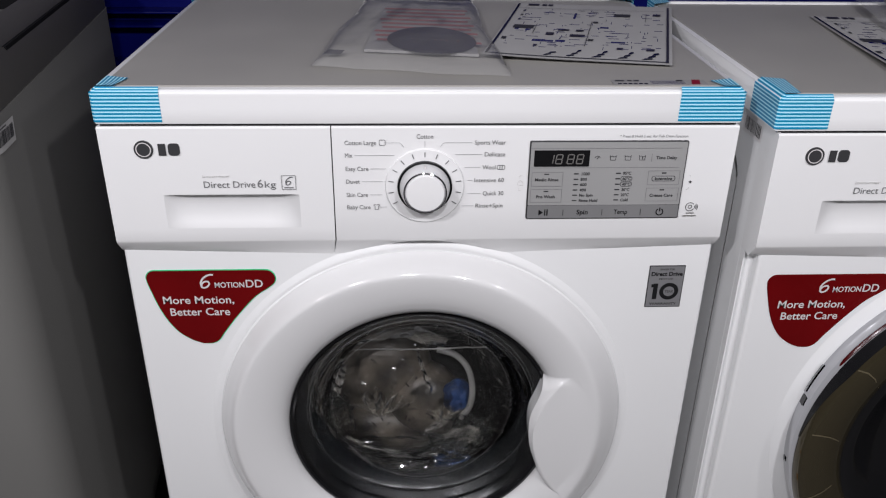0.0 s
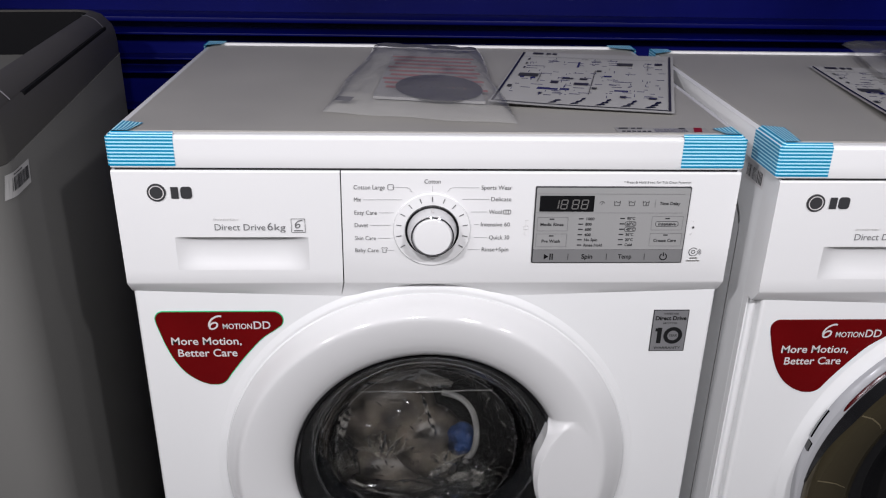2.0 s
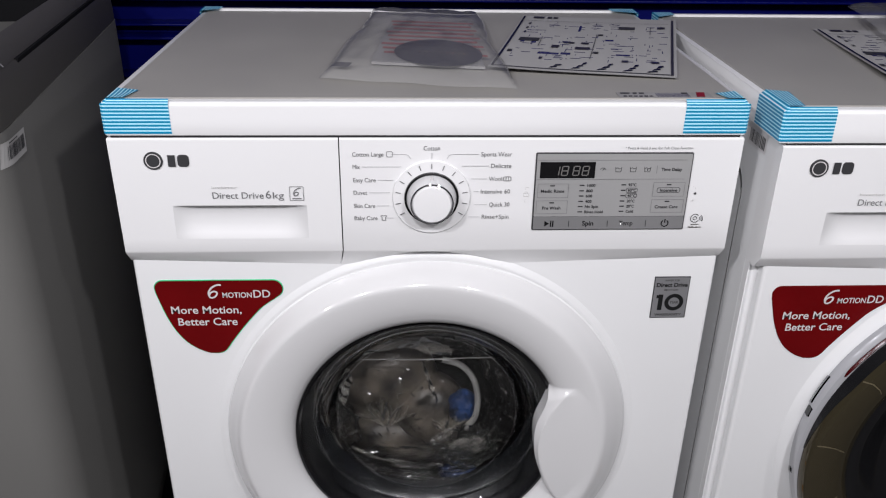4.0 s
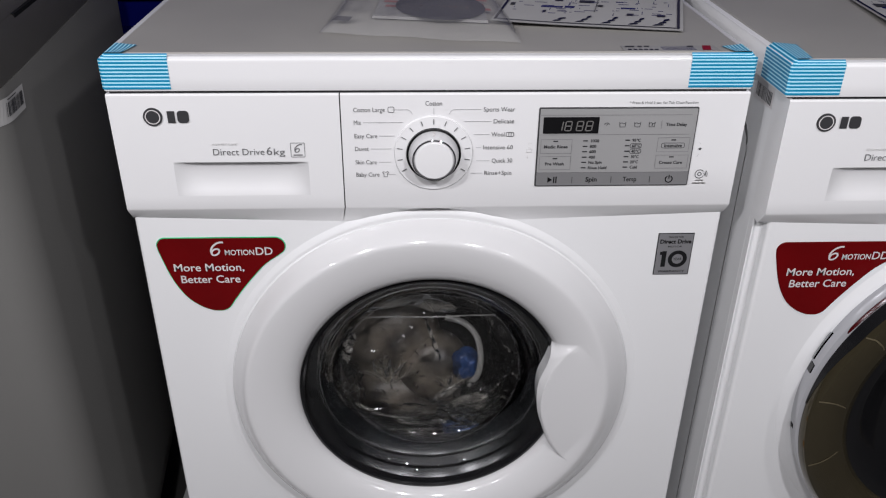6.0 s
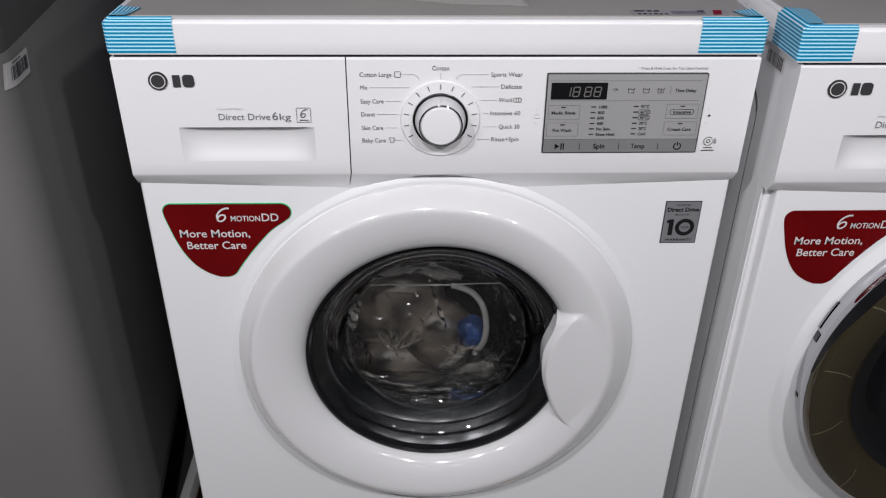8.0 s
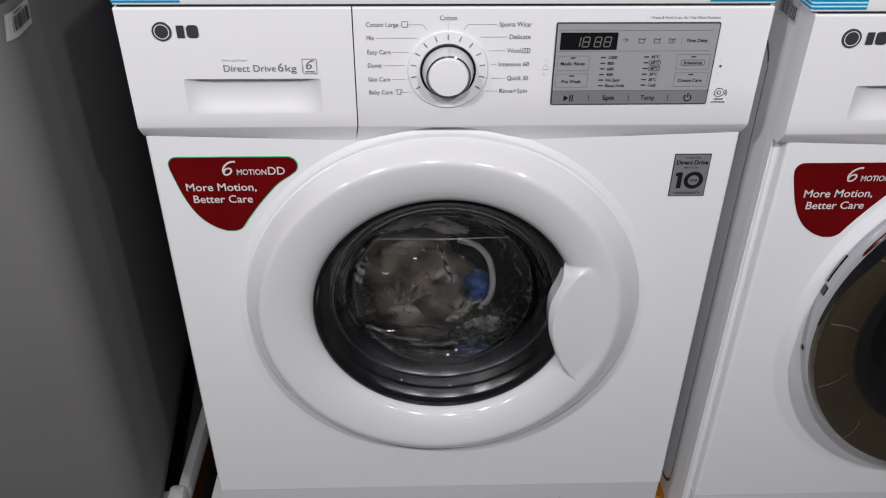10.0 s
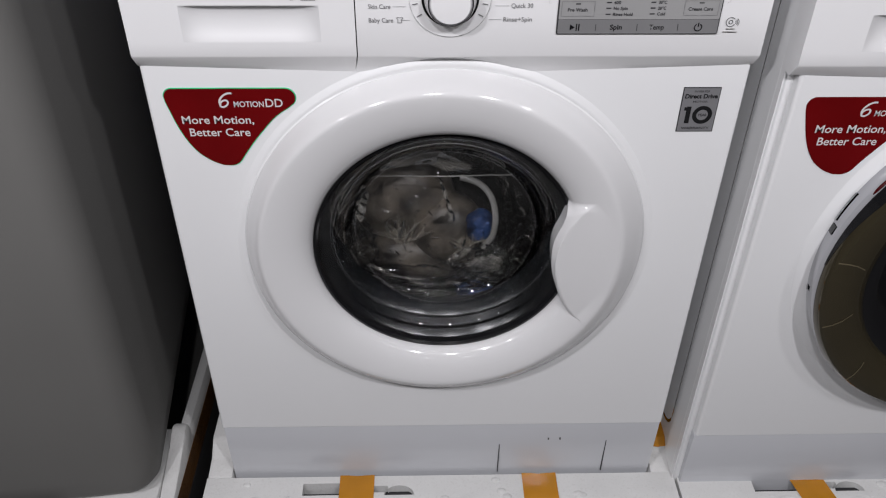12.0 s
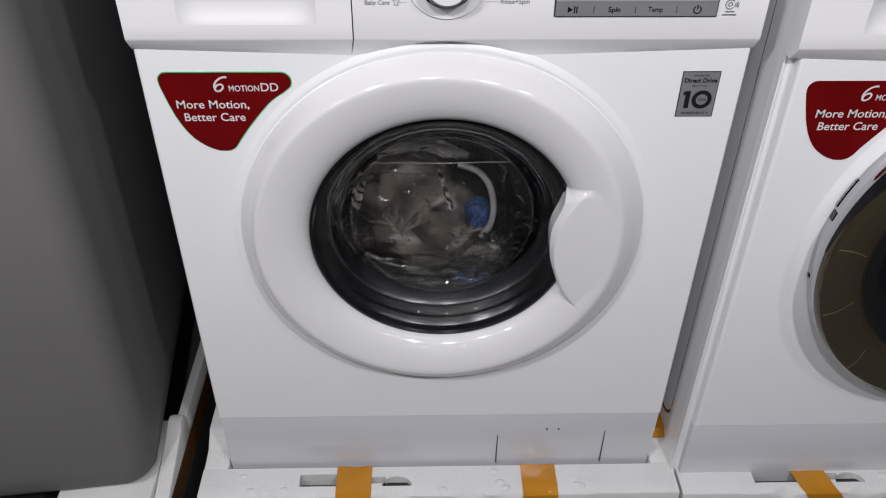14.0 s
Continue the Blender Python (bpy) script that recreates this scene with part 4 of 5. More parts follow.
def washing_machine(m, main):
    label = "white front-loading washing machine with striped corner tape" if main else "white washing machine with chrome and bronze porthole door"
    root = empty("washing_machine", m, label=label, category="washing machine", group="washing machines")
    cabinet_body(root)
    front_panel(root, 0.0035, not main)
    front, panel = control_panel(root, -0.0865, (-0.2480, -0.1195, 0.8265 - BASE, 0.8620 - BASE) if main else (-0.2440, -0.1155, 0.8265 - BASE, 0.8620 - BASE))
    lid(root, 0.3 if main else 0.3055)
    drawer_print(front, 0.0 if main else -0.0070)
    if main:
        drum(root)
        door_white(root)
        dial(panel)
        display(panel)
        badge(root)
        red_sticker(root, HOLO)
        corner_tape(root, -1, 0.061, 0.038)
        corner_tape(root, 1, 0.061, 0.030)
        back_tape(root, -1, 0.024)
        back_tape(root, 1, 0.034)
    else:
        door_chrome(root)
        red_sticker(root, RED, 0.0080, 0.0098)
        corner_tape(root, -1, 0.0495, 0.060, 0.3055)
        back_tape(root, -1, 0.026, 0.3055)
        b = bmesh.new()
        x = -0.2997
        b.faces.new([b.verts.new(p) for p in ((x, 0.024, 0.788), (x, 0.070, 0.786), (x, 0.070, 0.8085), (x, 0.024, 0.8085))])
        label_ = part("barcode_label", b, STICKWHITE, root, "white barcode label", soft=False)
        rnd = random.Random(5)
        y = 0.027
        bars = bmesh.new()
        while y < 0.066:
            w = rnd.choice((0.0006, 0.0010, 0.0018))
            bars.faces.new([bars.verts.new(p) for p in ((x - 0.0004, y, 0.7905), (x - 0.0004, y + w, 0.7905), (x - 0.0004, y + w, 0.8035), (x - 0.0004, y, 0.8035))])
            y += w + rnd.choice((0.0008, 0.0012, 0.0018))
        part("barcode", bars, INK, label_, soft=False)
    return root


washing_machine(pose(0, 0, BASE), True)
washing_machine(pose(0.628, -0.024, BASE), False)


# ---- packing ----
def cut(bm, cutters):
    """Take the cutters out of a form."""
    made = []
    for i, b in enumerate([bm] + cutters):
        me = bpy.data.meshes.new("cut")
        bmesh.ops.recalc_face_normals(b, faces=b.faces)
        b.to_mesh(me)
        b.free()
        made.append(new("cut", me))
    for c in made[1:]:
        mod = made[0].modifiers.new("cut", "BOOLEAN")
        mod.object, mod.operation, mod.solver = c, "DIFFERENCE", "EXACT"
    me = bpy.data.meshes.new_from_object(made[0].evaluated_get(bpy.context.evaluated_depsgraph_get()))
    out = bmesh.new()
    out.from_mesh(me)
    for ob in made:
        data = ob.data
        bpy.data.objects.remove(ob)
        bpy.data.meshes.remove(data)
    bpy.data.meshes.remove(me)
    return out


def strap(path, x0, x1, parent, name="packing_tape", wave=0.0):
    """Tape along a path of (y, z), from x0 to x1; wave slants it a little on its way."""
    bm = bmesh.new()
    rows = []
    for i, (y, z) in enumerate(path):
        s = wave * i / (len(path) - 1)
        rows.append([bm.verts.new((x0 + (x1 - x0) * k / 4 + s, y + 0.0006 * math.sin(k * 2.1 + i), z + 0.0006 * math.cos(k * 1.7 + 2 * i))) for k in range(5)])
    for a, b in zip(rows, rows[1:]):
        for k in range(4):
            bm.faces.new((a[k], a[k + 1], b[k + 1], b[k]))
    return part(name, bm, ORANGE, parent, "shiny orange-brown packing tape")


def loft(sections, cap0=True, cap1=True):
    bm = bmesh.new()
    rows = [[bm.verts.new(p) for p in s] for s in sections]
    n = len(rows[0])
    for a, b in zip(rows, rows[1:]):
        for i in range(n):
            bm.faces.new((a[i], a[(i + 1) % n], b[(i + 1) % n], b[i]))
    if cap0:
        bm.faces.new(rows[0])
    if cap1:
        bm.faces.new(rows[-1])
    return bm


def foam_tray(x, y, lo, hi, label):
    """Polystyrene tray under a machine, with slots in its front bar and tape over it."""
    root = empty("foam_base", pose(x, y, 0), label=label, category="packaging", group="foam bases")
    Z = 0.165
    # front bar with a worn, uneven edge
    rows = []
    for i in range(91):
        bx = lo + (hi - lo) * i / 90
        k = noise.noise((bx * 40 + x, 0.0, 0.5)) * 0.0014
        d = max(0.0, noise.noise((bx * 22 + x * 3, 3.0, 0.5)) - 0.28) * 0.018
        rows.append([(bx, -0.002, 0.0), (bx, -0.052 + k, 0.0), (bx, -0.052 + k, Z - 0.006 - d), (bx, -0.0505 + k + d * 0.3, Z - 0.002 - d * 0.8), (bx, -0.0475 + d + k, Z - 0.0003), (bx, -0.030 + k, Z + k * 0.5), (bx, -0.010, Z + k * 0.4), (bx, -0.002, Z)])
    bar = loft(rows)
    cutters = [boxm(-0.198, -0.098, -0.0335, -0.0135, 0.092, 0.2), boxm(-0.1, -0.078, -0.0300, -0.0190, 0.092, 0.2), half_disc(-0.062, -0.0345, 0.021, 0.016, 0.092, 0.2)]
    bar = cut(bar, cutters)
    front = part("front_bar", bar, FOAM, root)
    # dark boxes set in the slots to stand in for their shade
    part("slot_floor_shade", boxm(-0.199, -0.04, -0.040, -0.012, 0.090, 0.0935), SEAM, front, soft=False)
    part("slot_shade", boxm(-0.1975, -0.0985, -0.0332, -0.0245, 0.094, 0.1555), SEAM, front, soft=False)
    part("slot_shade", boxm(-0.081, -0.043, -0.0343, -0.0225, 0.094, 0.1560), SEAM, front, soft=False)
    for a, b in ((lo, -0.3012), (0.3012, hi)):
        if b - a < 0.01:
            continue
        prof = [(-0.0015, 0.0), (-0.0015, Z), (0.03, Z + 0.004), (0.055, Z + 0.022), (0.46, Z + 0.022), (0.46, 0)]
        part("side_bar", prism(prof, a, b, 0.003), FOAM, root)
    part("bottom", boxm(-0.3005, 0.3005, -0.001, 0.46, 0.0, 0.1195, 0.002, 1), FOAM, root)
    rnd = random.Random(7 if x < 0.3 else 11)
    for i in range(12):
        bx, by = rnd.uniform(lo + 0.03, hi - 0.03), rnd.uniform(-0.042, -0.010)
        if -0.215 < bx < -0.02:
            continue
        r = rnd.uniform(0.005, 0.009)
        b = bmesh.new()
        bmesh.ops.create_icosphere(b, subdivisions=2, radius=1)
        for v in b.verts:
            v.co = (bx + v.co.x * r, by + v.co.y * r * 0.7, Z - 0.0005 + v.co.z * 0.0022)
        part("foam_bump", b, FOAM, front)
    path = [(-0.0015, Z + 0.0012), (-0.02, Z + 0.0010), (-0.045, Z + 0.0012), (-0.0525, Z - 0.002), (-0.0535, Z - 0.01), (-0.0535, 0.10), (-0.0535, 0.02)]
    strap(path, -0.1465, -0.0975, root, wave=0.0 if x < 0.3 else 0.03)
    if x < 0.3:
        strap(path, 0.1135, 0.1625, root)
    band = bmesh.new()
    part("tape_band", boxm(-0.02, hi - 0.001, -0.0532, -0.0522, 0.110, 0.152, 0, 1, band), ORANGE, root, "orange-brown tape along the front")
    if x < 0.3:
        fold = [(0.035, Z + 0.012), (0.045, Z + 0.0215), (0.06, Z + 0.0235), (0.085, Z + 0.0235), (0.10, Z + 0.0235)]
        strap(fold, 0.3015, hi + 0.001, root)
    return root


def half_disc(cx, cy, rx, ry, z0, z1):
    """A half-round peg, to cut a finger hole."""
    bm = bmesh.new()
    pts = [(cx + rx * math.cos(math.pi * i / 12), cy + ry * math.sin(math.pi * i / 12)) for i in range(13)]
    lo = [bm.verts.new((x, y, z0)) for x, y in pts]
    hi = [bm.verts.new((x, y, z1)) for x, y in pts]
    bm.faces.new(lo)
    bm.faces.new(hi)
    for k in range(13):
        bm.faces.new((lo[k], lo[(k + 1) % 13], hi[(k + 1) % 13], hi[k]))
    return bm


foam_tray(0, 0, -0.336, 0.332, "white polystyrene base tray with orange-brown packing tape")
foam_tray(0.640, -0.004, -0.304, 0.335, "white polystyrene base tray under the second machine")


# ---- grey top-loading machine ----
def ring_section(x0, x1, y0, y1, r, z, n=8):
    pts = []
    for cx, cy, a0 in ((x1 - r, y1 - r, 0), (x0 + r, y1 - r, 90), (x0 + r, y0 + r, 180), (x1 - r, y0 + r, 270)):
        for i in range(n + 1):
            a = radians(a0 + 90 * i / n)
            pts.append((cx + r * math.cos(a), cy + r * math.sin(a), z))
    return pts


GREY_AT = pose(-0.398, -0.022, 0, 0, 0, 6.5)


def grey_machine():
    root = empty("washing_machine", GREY_AT, label="dark grey top-loading washing machine with a barcode label", category="washing machine", group="washing machines")
    X0, X1, Y0, Y1, R = -0.56, 0.0, 0.0, 0.61, 0.042

    def sec(z, d, r=R):
        return ring_section(X0 + d, X1 - d, Y0 + d, Y1 - d, max(0.01, r - d * 0.5), z)

    part("body", loft([sec(0.143, 0.036), sec(0.146, 0.024), sec(0.153, 0.012), sec(0.166, 0.0045), sec(0.20, 0.002), sec(0.5, 0.0), sec(0.928, 0.0)]), GREY, root, "grey metallic painted steel body")
    top = part("top_cover", loft([sec(0.9285, 0.0008), sec(0.945, 0.0006), sec(0.962, 0.0018), sec(0.972, 0.0045), sec(0.9755, 0.0065), sec(0.9738, 0.0072), sec(0.9770, 0.0080), sec(0.9875, 0.016), sec(0.9925, 0.026), sec(0.9928, 0.032), sec(0.9905, 0.0345)], False, False), GREYTOP, root, "dark grey plastic top cover")
    part("well_wall", loft([sec(0.9905, 0.0346), sec(0.986, 0.0365), sec(0.905, 0.0372)], False, False), WELL, root, "black inner wall of the top")
    part("cover_groove", boxm(X1 - 0.0080, X1 - 0.0042, 0.125, 0.525, 0.9718, 0.9760), WELL, top, soft=False)
    for y in (0.085, 0.515):
        rim = bmesh.new()
        pts = [(X1 - 0.0060, 0.9768), (X1 - 0.0100, 0.9818), (X1 - 0.016, 0.9886), (X1 - 0.026, 0.9936), (X1 - 0.033, 0.9940)]
        for (xa, za), (xb, zb) in zip(pts, pts[1:]):
            rim.faces.new([rim.verts.new(p) for p in ((xa, y, za), (xb, y, zb), (xb, y + 0.003, zb), (xa, y + 0.003, za))])
        part("cover_joint", rim, SILVER, top)
    part("lid", boxm(X0 + 0.0375, X1 - 0.0375, Y0 + 0.0375, Y1 - 0.0375, 0.900, 0.912, 0.003, 2), WELL, root, "black recessed lid")

    # barcode label that starts on the rounded corner
    def pt(u, v, e=0.0):
        y = 0.019 + 0.060 * u + 0.005 * v
        x = X1 if y > R else X1 - R + math.sqrt(R * R - (R - y) ** 2)
        return (x + 0.0012 + e, y, 0.8955 + 0.0235 * v - 0.002 * u)

    def band(u0, u1, v0, v1, e, bm):
        k = max(1, int((u1 - u0) * 14))
        for i in range(k):
            a, b = u0 + (u1 - u0) * i / k, u0 + (u1 - u0) * (i + 1) / k
            bm.faces.new([bm.verts.new(pt(u, v, e)) for u, v in ((a, v0), (b, v0), (b, v1), (a, v1))])
        return bm

    sticker = part("barcode_label", band(0, 1, 0, 1, 0, bmesh.new()), PAPER, root, "small white barcode label", soft=False)
    bars = bmesh.new()
    rnd = random.Random(3)
    u = 0.16
    while u < 0.9:
        w = rnd.choice((0.012, 0.02, 0.035))
        band(u, u + w, 0.25, 0.80, 0.0006, bars)
        u += w + rnd.choice((0.014, 0.022, 0.03))
    part("barcode", bars, INK, sticker, soft=False)
    part("print_bar", band(0.2, 0.6, 0.88, 0.93, 0.0006, bmesh.new()), INK, sticker, soft=False)
    return root


grey_machine()


def grey_foam():
    root = empty("foam_base", pose(0, 0, 0), label="white polystyrene corner base under the grey machine", category="packaging", group="foam bases")
    prof = [(-0.054, 0.0), (-0.054, 0.136), (-0.050, 0.1425), (0.11, 0.1425), (0.11, 0.0)]
    part("corner_block", prism(prof, -0.540, -0.4085, 0.003), FOAM, root)
    prof = [(-0.056, 0.0), (-0.056, 0.128), (-0.01, 0.138), (0.060, 0.160), (0.082, 0.170), (0.094, 0.171), (0.100, 0.166), (0.104, 0.150), (0.104, 0.0)]
    part("side_wing", prism(prof, -0.4075, -0.3845, 0.005), FOAM, root)
    part("rear_wing", prism([(0.105, 0.0), (0.105, 0.146), (0.112, 0.150), (0.48, 0.150), (0.48, 0.0)], -0.4030, -0.3875, 0.003), FOAM, root)
    # same packing tape, its colour darkened for the shaded gap
    part("packing_tape", boxm(-0.3838, -0.3828, -0.05, 0.47, 0.085, 0.128), SHADETAPE, root, "brown packing tape along the side, coloured for shade")
    # no real part: black strip for the unlit lower gap
    part("gap_shade", boxm(-0.3840, -0.3832, -0.045, 0.47, 0.004, 0.084), SEAM, root, "black strip painting the shade low in the gap")
    part("far_block", prism([(-0.054, 0.0), (-0.054, 0.1425), (0.46, 0.1425), (0.46, 0.0)], -0.97, -0.82, 0.003), FOAM, root)
    return root


grey_foam()


# ---- what lies on the lids ----
def sheet(name, corners, z, label, seed, curl=0.0035):
    """A printed A4 instruction sheet, slightly curled. Corners: far left, far right, near right, near left."""
    (ax, ay), (bx, by), (cx, cy), (dx, dy) = corners

    def at(u, v, e=0.0):
        x = (ax * (1 - u) + bx * u) * (1 - v) + (dx * (1 - u) + cx * u) * v
        y = (ay * (1 - u) + by * u) * (1 - v) + (dy * (1 - u) + cy * u) * v
        lift = curl * ((1 - u) ** 2 * v ** 2 * 1.2 + 0.45 * u ** 3 * (1 - v) + 0.12 * (1 + math.sin(5 * u + seed)) * v)
        return (x, y, z + 0.0006 + lift + e)

    n = 24
    bm = bmesh.new()
    grid = [[bm.verts.new(at(i / n, j / n)) for i in range(n + 1)] for j in range(n + 1)]
    low = [[bm.verts.new(at(i / n, j / n, -0.0004)) for i in range(n + 1)] for j in range(n + 1)]
    for g in (grid, low):
        for j in range(n):
            for i in range(n):
                bm.faces.new((g[j][i], g[j][i + 1], g[j + 1][i + 1], g[j + 1][i]))
    ob = part(name, bm, PAPER, None)
    tagged(ob, label, "paper")

    def bars(rects, material, kind):
        joined = kind == "text_line"
        b = bmesh.new()
        for u0, v0, u1, v1 in rects:
            k = max(1, int(max(u1 - u0, v1 - v0) * 12))
            for i in range(k):
                if u1 - u0 > v1 - v0:
                    p, q = u0 + (u1 - u0) * i / k, u0 + (u1 - u0) * (i + 1) / k
                    r = ((p, v0), (q, v0), (q, v1), (p, v1))
                else:
                    p, q = v0 + (v1 - v0) * i / k, v0 + (v1 - v0) * (i + 1) / k
                    r = ((u0, p), (u1, p), (u1, q), (u0, q))
                b.faces.new([b.verts.new(at(uu, vv, 0.0009)) for uu, vv in r])
            if not joined:
                part(kind, b, material, ob, soft=False)
                b = bmesh.new()
        if joined:
            tagged(part(kind, b, material, ob, soft=False), kind="stuff")

    rnd = random.Random(seed)
    bars([(0.012, 0.02, 0.026, 0.985)], BLACK, "margin_line")
    bars([(0.968, 0.03, 0.982, 0.985)], NAVY, "margin_line")
    bars([(0.03, 0.972, 0.965, 0.980), (0.52, 0.36, 0.524, 0.80), (0.20, 0.44, 0.204, 0.62), (0.03, 0.115, 0.95, 0.118), (0.84, 0.18, 0.843, 0.34)], INK, "rule")
    bars([(0.08, 0.020, 0.15, 0.060), (0.17, 0.022, 0.20, 0.058), (0.21, 0.022, 0.24, 0.058)], NAVY, "heading_block")
    bars([(0.28, 0.59, 0.325, 0.635), (0.34, 0.525, 0.405, 0.55), (0.445, 0.525, 0.49, 0.555), (0.42, 0.61, 0.505, 0.65), (0.885, 0.18, 0.93, 0.22)], NAVY, "diagram")
    bars([(0.07, 0.47, 0.19, 0.53), (0.645, 0.195, 0.745, 0.25)], INK, "diagram")
    bars([(0.085, 0.535, 0.11, 0.56), (0.15, 0.54, 0.18, 0.57), (0.885, 0.30, 0.93, 0.31), (0.22, 0.725, 0.34, 0.755), (0.35, 0.715, 0.405, 0.75), (0.58, 0.46, 0.63, 0.49), (0.66, 0.71, 0.74, 0.735), (0.40, 0.20, 0.415, 0.32)], FAINT, "diagram")
    bars([(0.70, 0.80, 0.735, 0.83), (0.86, 0.80, 0.905, 0.83), (0.24, 0.80, 0.26, 0.83)], NAVY, "diagram")
    bars([(0.07, 0.16 + 0.09 * k, 0.085, 0.19 + 0.09 * k) for k in range(3)] + [(0.045, 0.70, 0.07, 0.74), (0.53, 0.36, 0.56, 0.39), (0.53, 0.68, 0.56, 0.71)], INK, "step_number")
    text = []
    for k in range(150):
        u, v = rnd.uniform(0.06, 0.92), rnd.uniform(0.13, 0.84)
        if rnd.random() < 0.75:
            text.append((u, v, min(0.95, u + rnd.uniform(0.01, 0.07)), v + 0.008))
        else:
            text.append((u, v, u + 0.004, min(0.95, v + rnd.uniform(0.015, 0.05))))
    bars(text, FAINT, "text_line")
    for u in (0.36, 0.48, 0.62, 0.76, 0.89):
        fig = bmesh.new()
        for du, dv, w, h in ((0.0, 0.90, 0.05, 0.035), (0.02, 0.855, 0.035, 0.05), (-0.02, 0.935, 0.055, 0.025)):
            s = rnd.uniform(0.75, 1.15)
            if u < 0.4 and dv < 0.9:
                continue
            q = ((u + du - w * s / 2, dv + h), (u + du + w * s / 2, dv + h * 0.4), (u + du + w * s * 0.4, dv), (u + du - w * s * 0.2, dv + h * 0.2))
            fig.faces.new([fig.verts.new(at(uu, vv, 0.0010)) for uu, vv in q])
        part("figure_shape", fig, BLACK, ob, soft=False)
    return ob


LID = BASE + TOP
sheet("instruction_sheet", ((0.1373, 0.3899), (0.3385, 0.3572), (0.2517, 0.0630), (0.0618, 0.0937)), LID + 0.0012, "white printed instruction sheet with black diagrams on the lid", 4)
sheet("instruction_sheet", ((0.5060, 0.3115), (0.7190, 0.2840), (0.6800, 0.0040), (0.4660, 0.0330)), LID + 0.0012, "printed instruction sheet on the second lid", 9)


def bag_of_manuals(name, corners, z, label, seed, thick=0.011):
    """A cloudy polybag with a booklet inside, lying flat with creases."""
    (ax, ay), (bx, by), (cx, cy), (dx, dy) = corners
    root = empty(name, pose(0, 0, z), label=label, category="plastic bag")

    def at(u, v):
        x = (ax * (1 - u) + bx * u) * (1 - v) + (dx * (1 - u) + cx * u) * v
        y = (ay * (1 - u) + by * u) * (1 - v) + (dy * (1 - u) + cy * u) * v
        return x, y

    n = 48
    bm = bmesh.new()
    top = []
    for j in range(n + 1):
        row = []
        for i in range(n + 1):
            u, v = i / n, j / n
            x, y = at(u, v)
            wob = 0.008 * (noise.noise((u * 3 + seed, v * 3, 0.3)))
            edge = min(u, 1 - u, v, 1 - v)
            h = thick * min(1, edge / 0.10) ** 0.6
            h += 0.0020 * min(1, edge / 0.05) * (noise.noise((u * 9 + seed, v * 7, 1.5)) + 0.5 * abs(noise.noise((u * 22, v * 15, seed))))
            row.append(bm.verts.new((x + wob, y + wob * (0.4 if edge > 0.02 else 1.2), max(0.0012, h + 0.002))))
        top.append(row)
    for j in range(n):
        for i in range(n):
            bm.faces.new((top[j][i], top[j][i + 1], top[j + 1][i + 1], top[j + 1][i]))
    film_ob = part("bag_film", bm, POLYBAG, root, "cloudy clear plastic film")
    smooth(film_ob.data, 3.0)
    # booklet
    b0, b1, v0, v1 = 0.24, 0.88, 0.16, 0.80
    q = [at(u, v) for u, v in ((b0, v0), (b1, v0), (b1, v1), (b0, v1))]
    bm = bmesh.new()
    lo = [bm.verts.new((x, y, 0.001)) for x, y in q]
    hi = [bm.verts.new((x, y, 0.0038)) for x, y in q]
    bm.faces.new(hi)
    bm.faces.new(list(reversed(lo)))
    for i in range(4):
        bm.faces.new((lo[i], lo[(i + 1) % 4], hi[(i + 1) % 4], hi[i]))
    book = part("booklet", bm, COVER, root, "pale booklet with red stripes", soft=False)
    for k in range(9):
        bm = bmesh.new()
        v = 0.20 + 0.058 * k
        u0, u1 = 0.25 + 0.02 * (k % 3), 0.92 - 0.03 * (k % 2)
        bm.faces.new([bm.verts.new((*at(uu, vv), 0.0043)) for uu, vv in ((u0, v), (u1, v), (u1, v + 0.026), (u0, v + 0.026))])
        part("cover_stripe", bm, PINK, book, soft=False)
    bm = bmesh.new()
    pts = []
    for i in range(40):
        g = 2 * math.pi * i / 40
        pts.append(bm.verts.new((*at(0.62 + 0.27 * math.cos(g), 0.66 + 0.17 * math.sin(g)), 0.0050)))
    bm.faces.new(pts)
    part("cover_disc", bm, NAVY, book, soft=False)
    bm = bmesh.new()
    for k in range(9):
        u = 0.50 + 0.034 * k
        bm.faces.new([bm.verts.new((*at(uu, vv), 0.0055)) for uu, vv in ((u, 0.66), (u + 0.012, 0.66), (u + 0.012, 0.685), (u, 0.685))])
    part("cover_print", bm, FAINT, book, soft=False)
    bm = bmesh.new()
    bm.faces.new([bm.verts.new((*at(uu, vv), 0.0045)) for uu, vv in ((0.05, 0.83), (0.14, 0.83), (0.13, 0.88), (0.04, 0.88))])
    part("corner_print", bm, NAVY, book, soft=False)
    return root


bag_of_manuals("manual_bag", ((-0.0700, 0.4150), (0.0740, 0.3960), (0.0840, 0.0200), (-0.1120, 0.0560)), LID + 0.0004, "clear plastic bag holding a red-striped manual", 2)
bag_of_manuals("manual_bag", ((0.6133, 0.4399), (0.7767, 0.4348), (0.7563, 0.0978), (0.5398, 0.1284)), LID + 0.0060, "clear plastic bag lying on the second lid", 6)


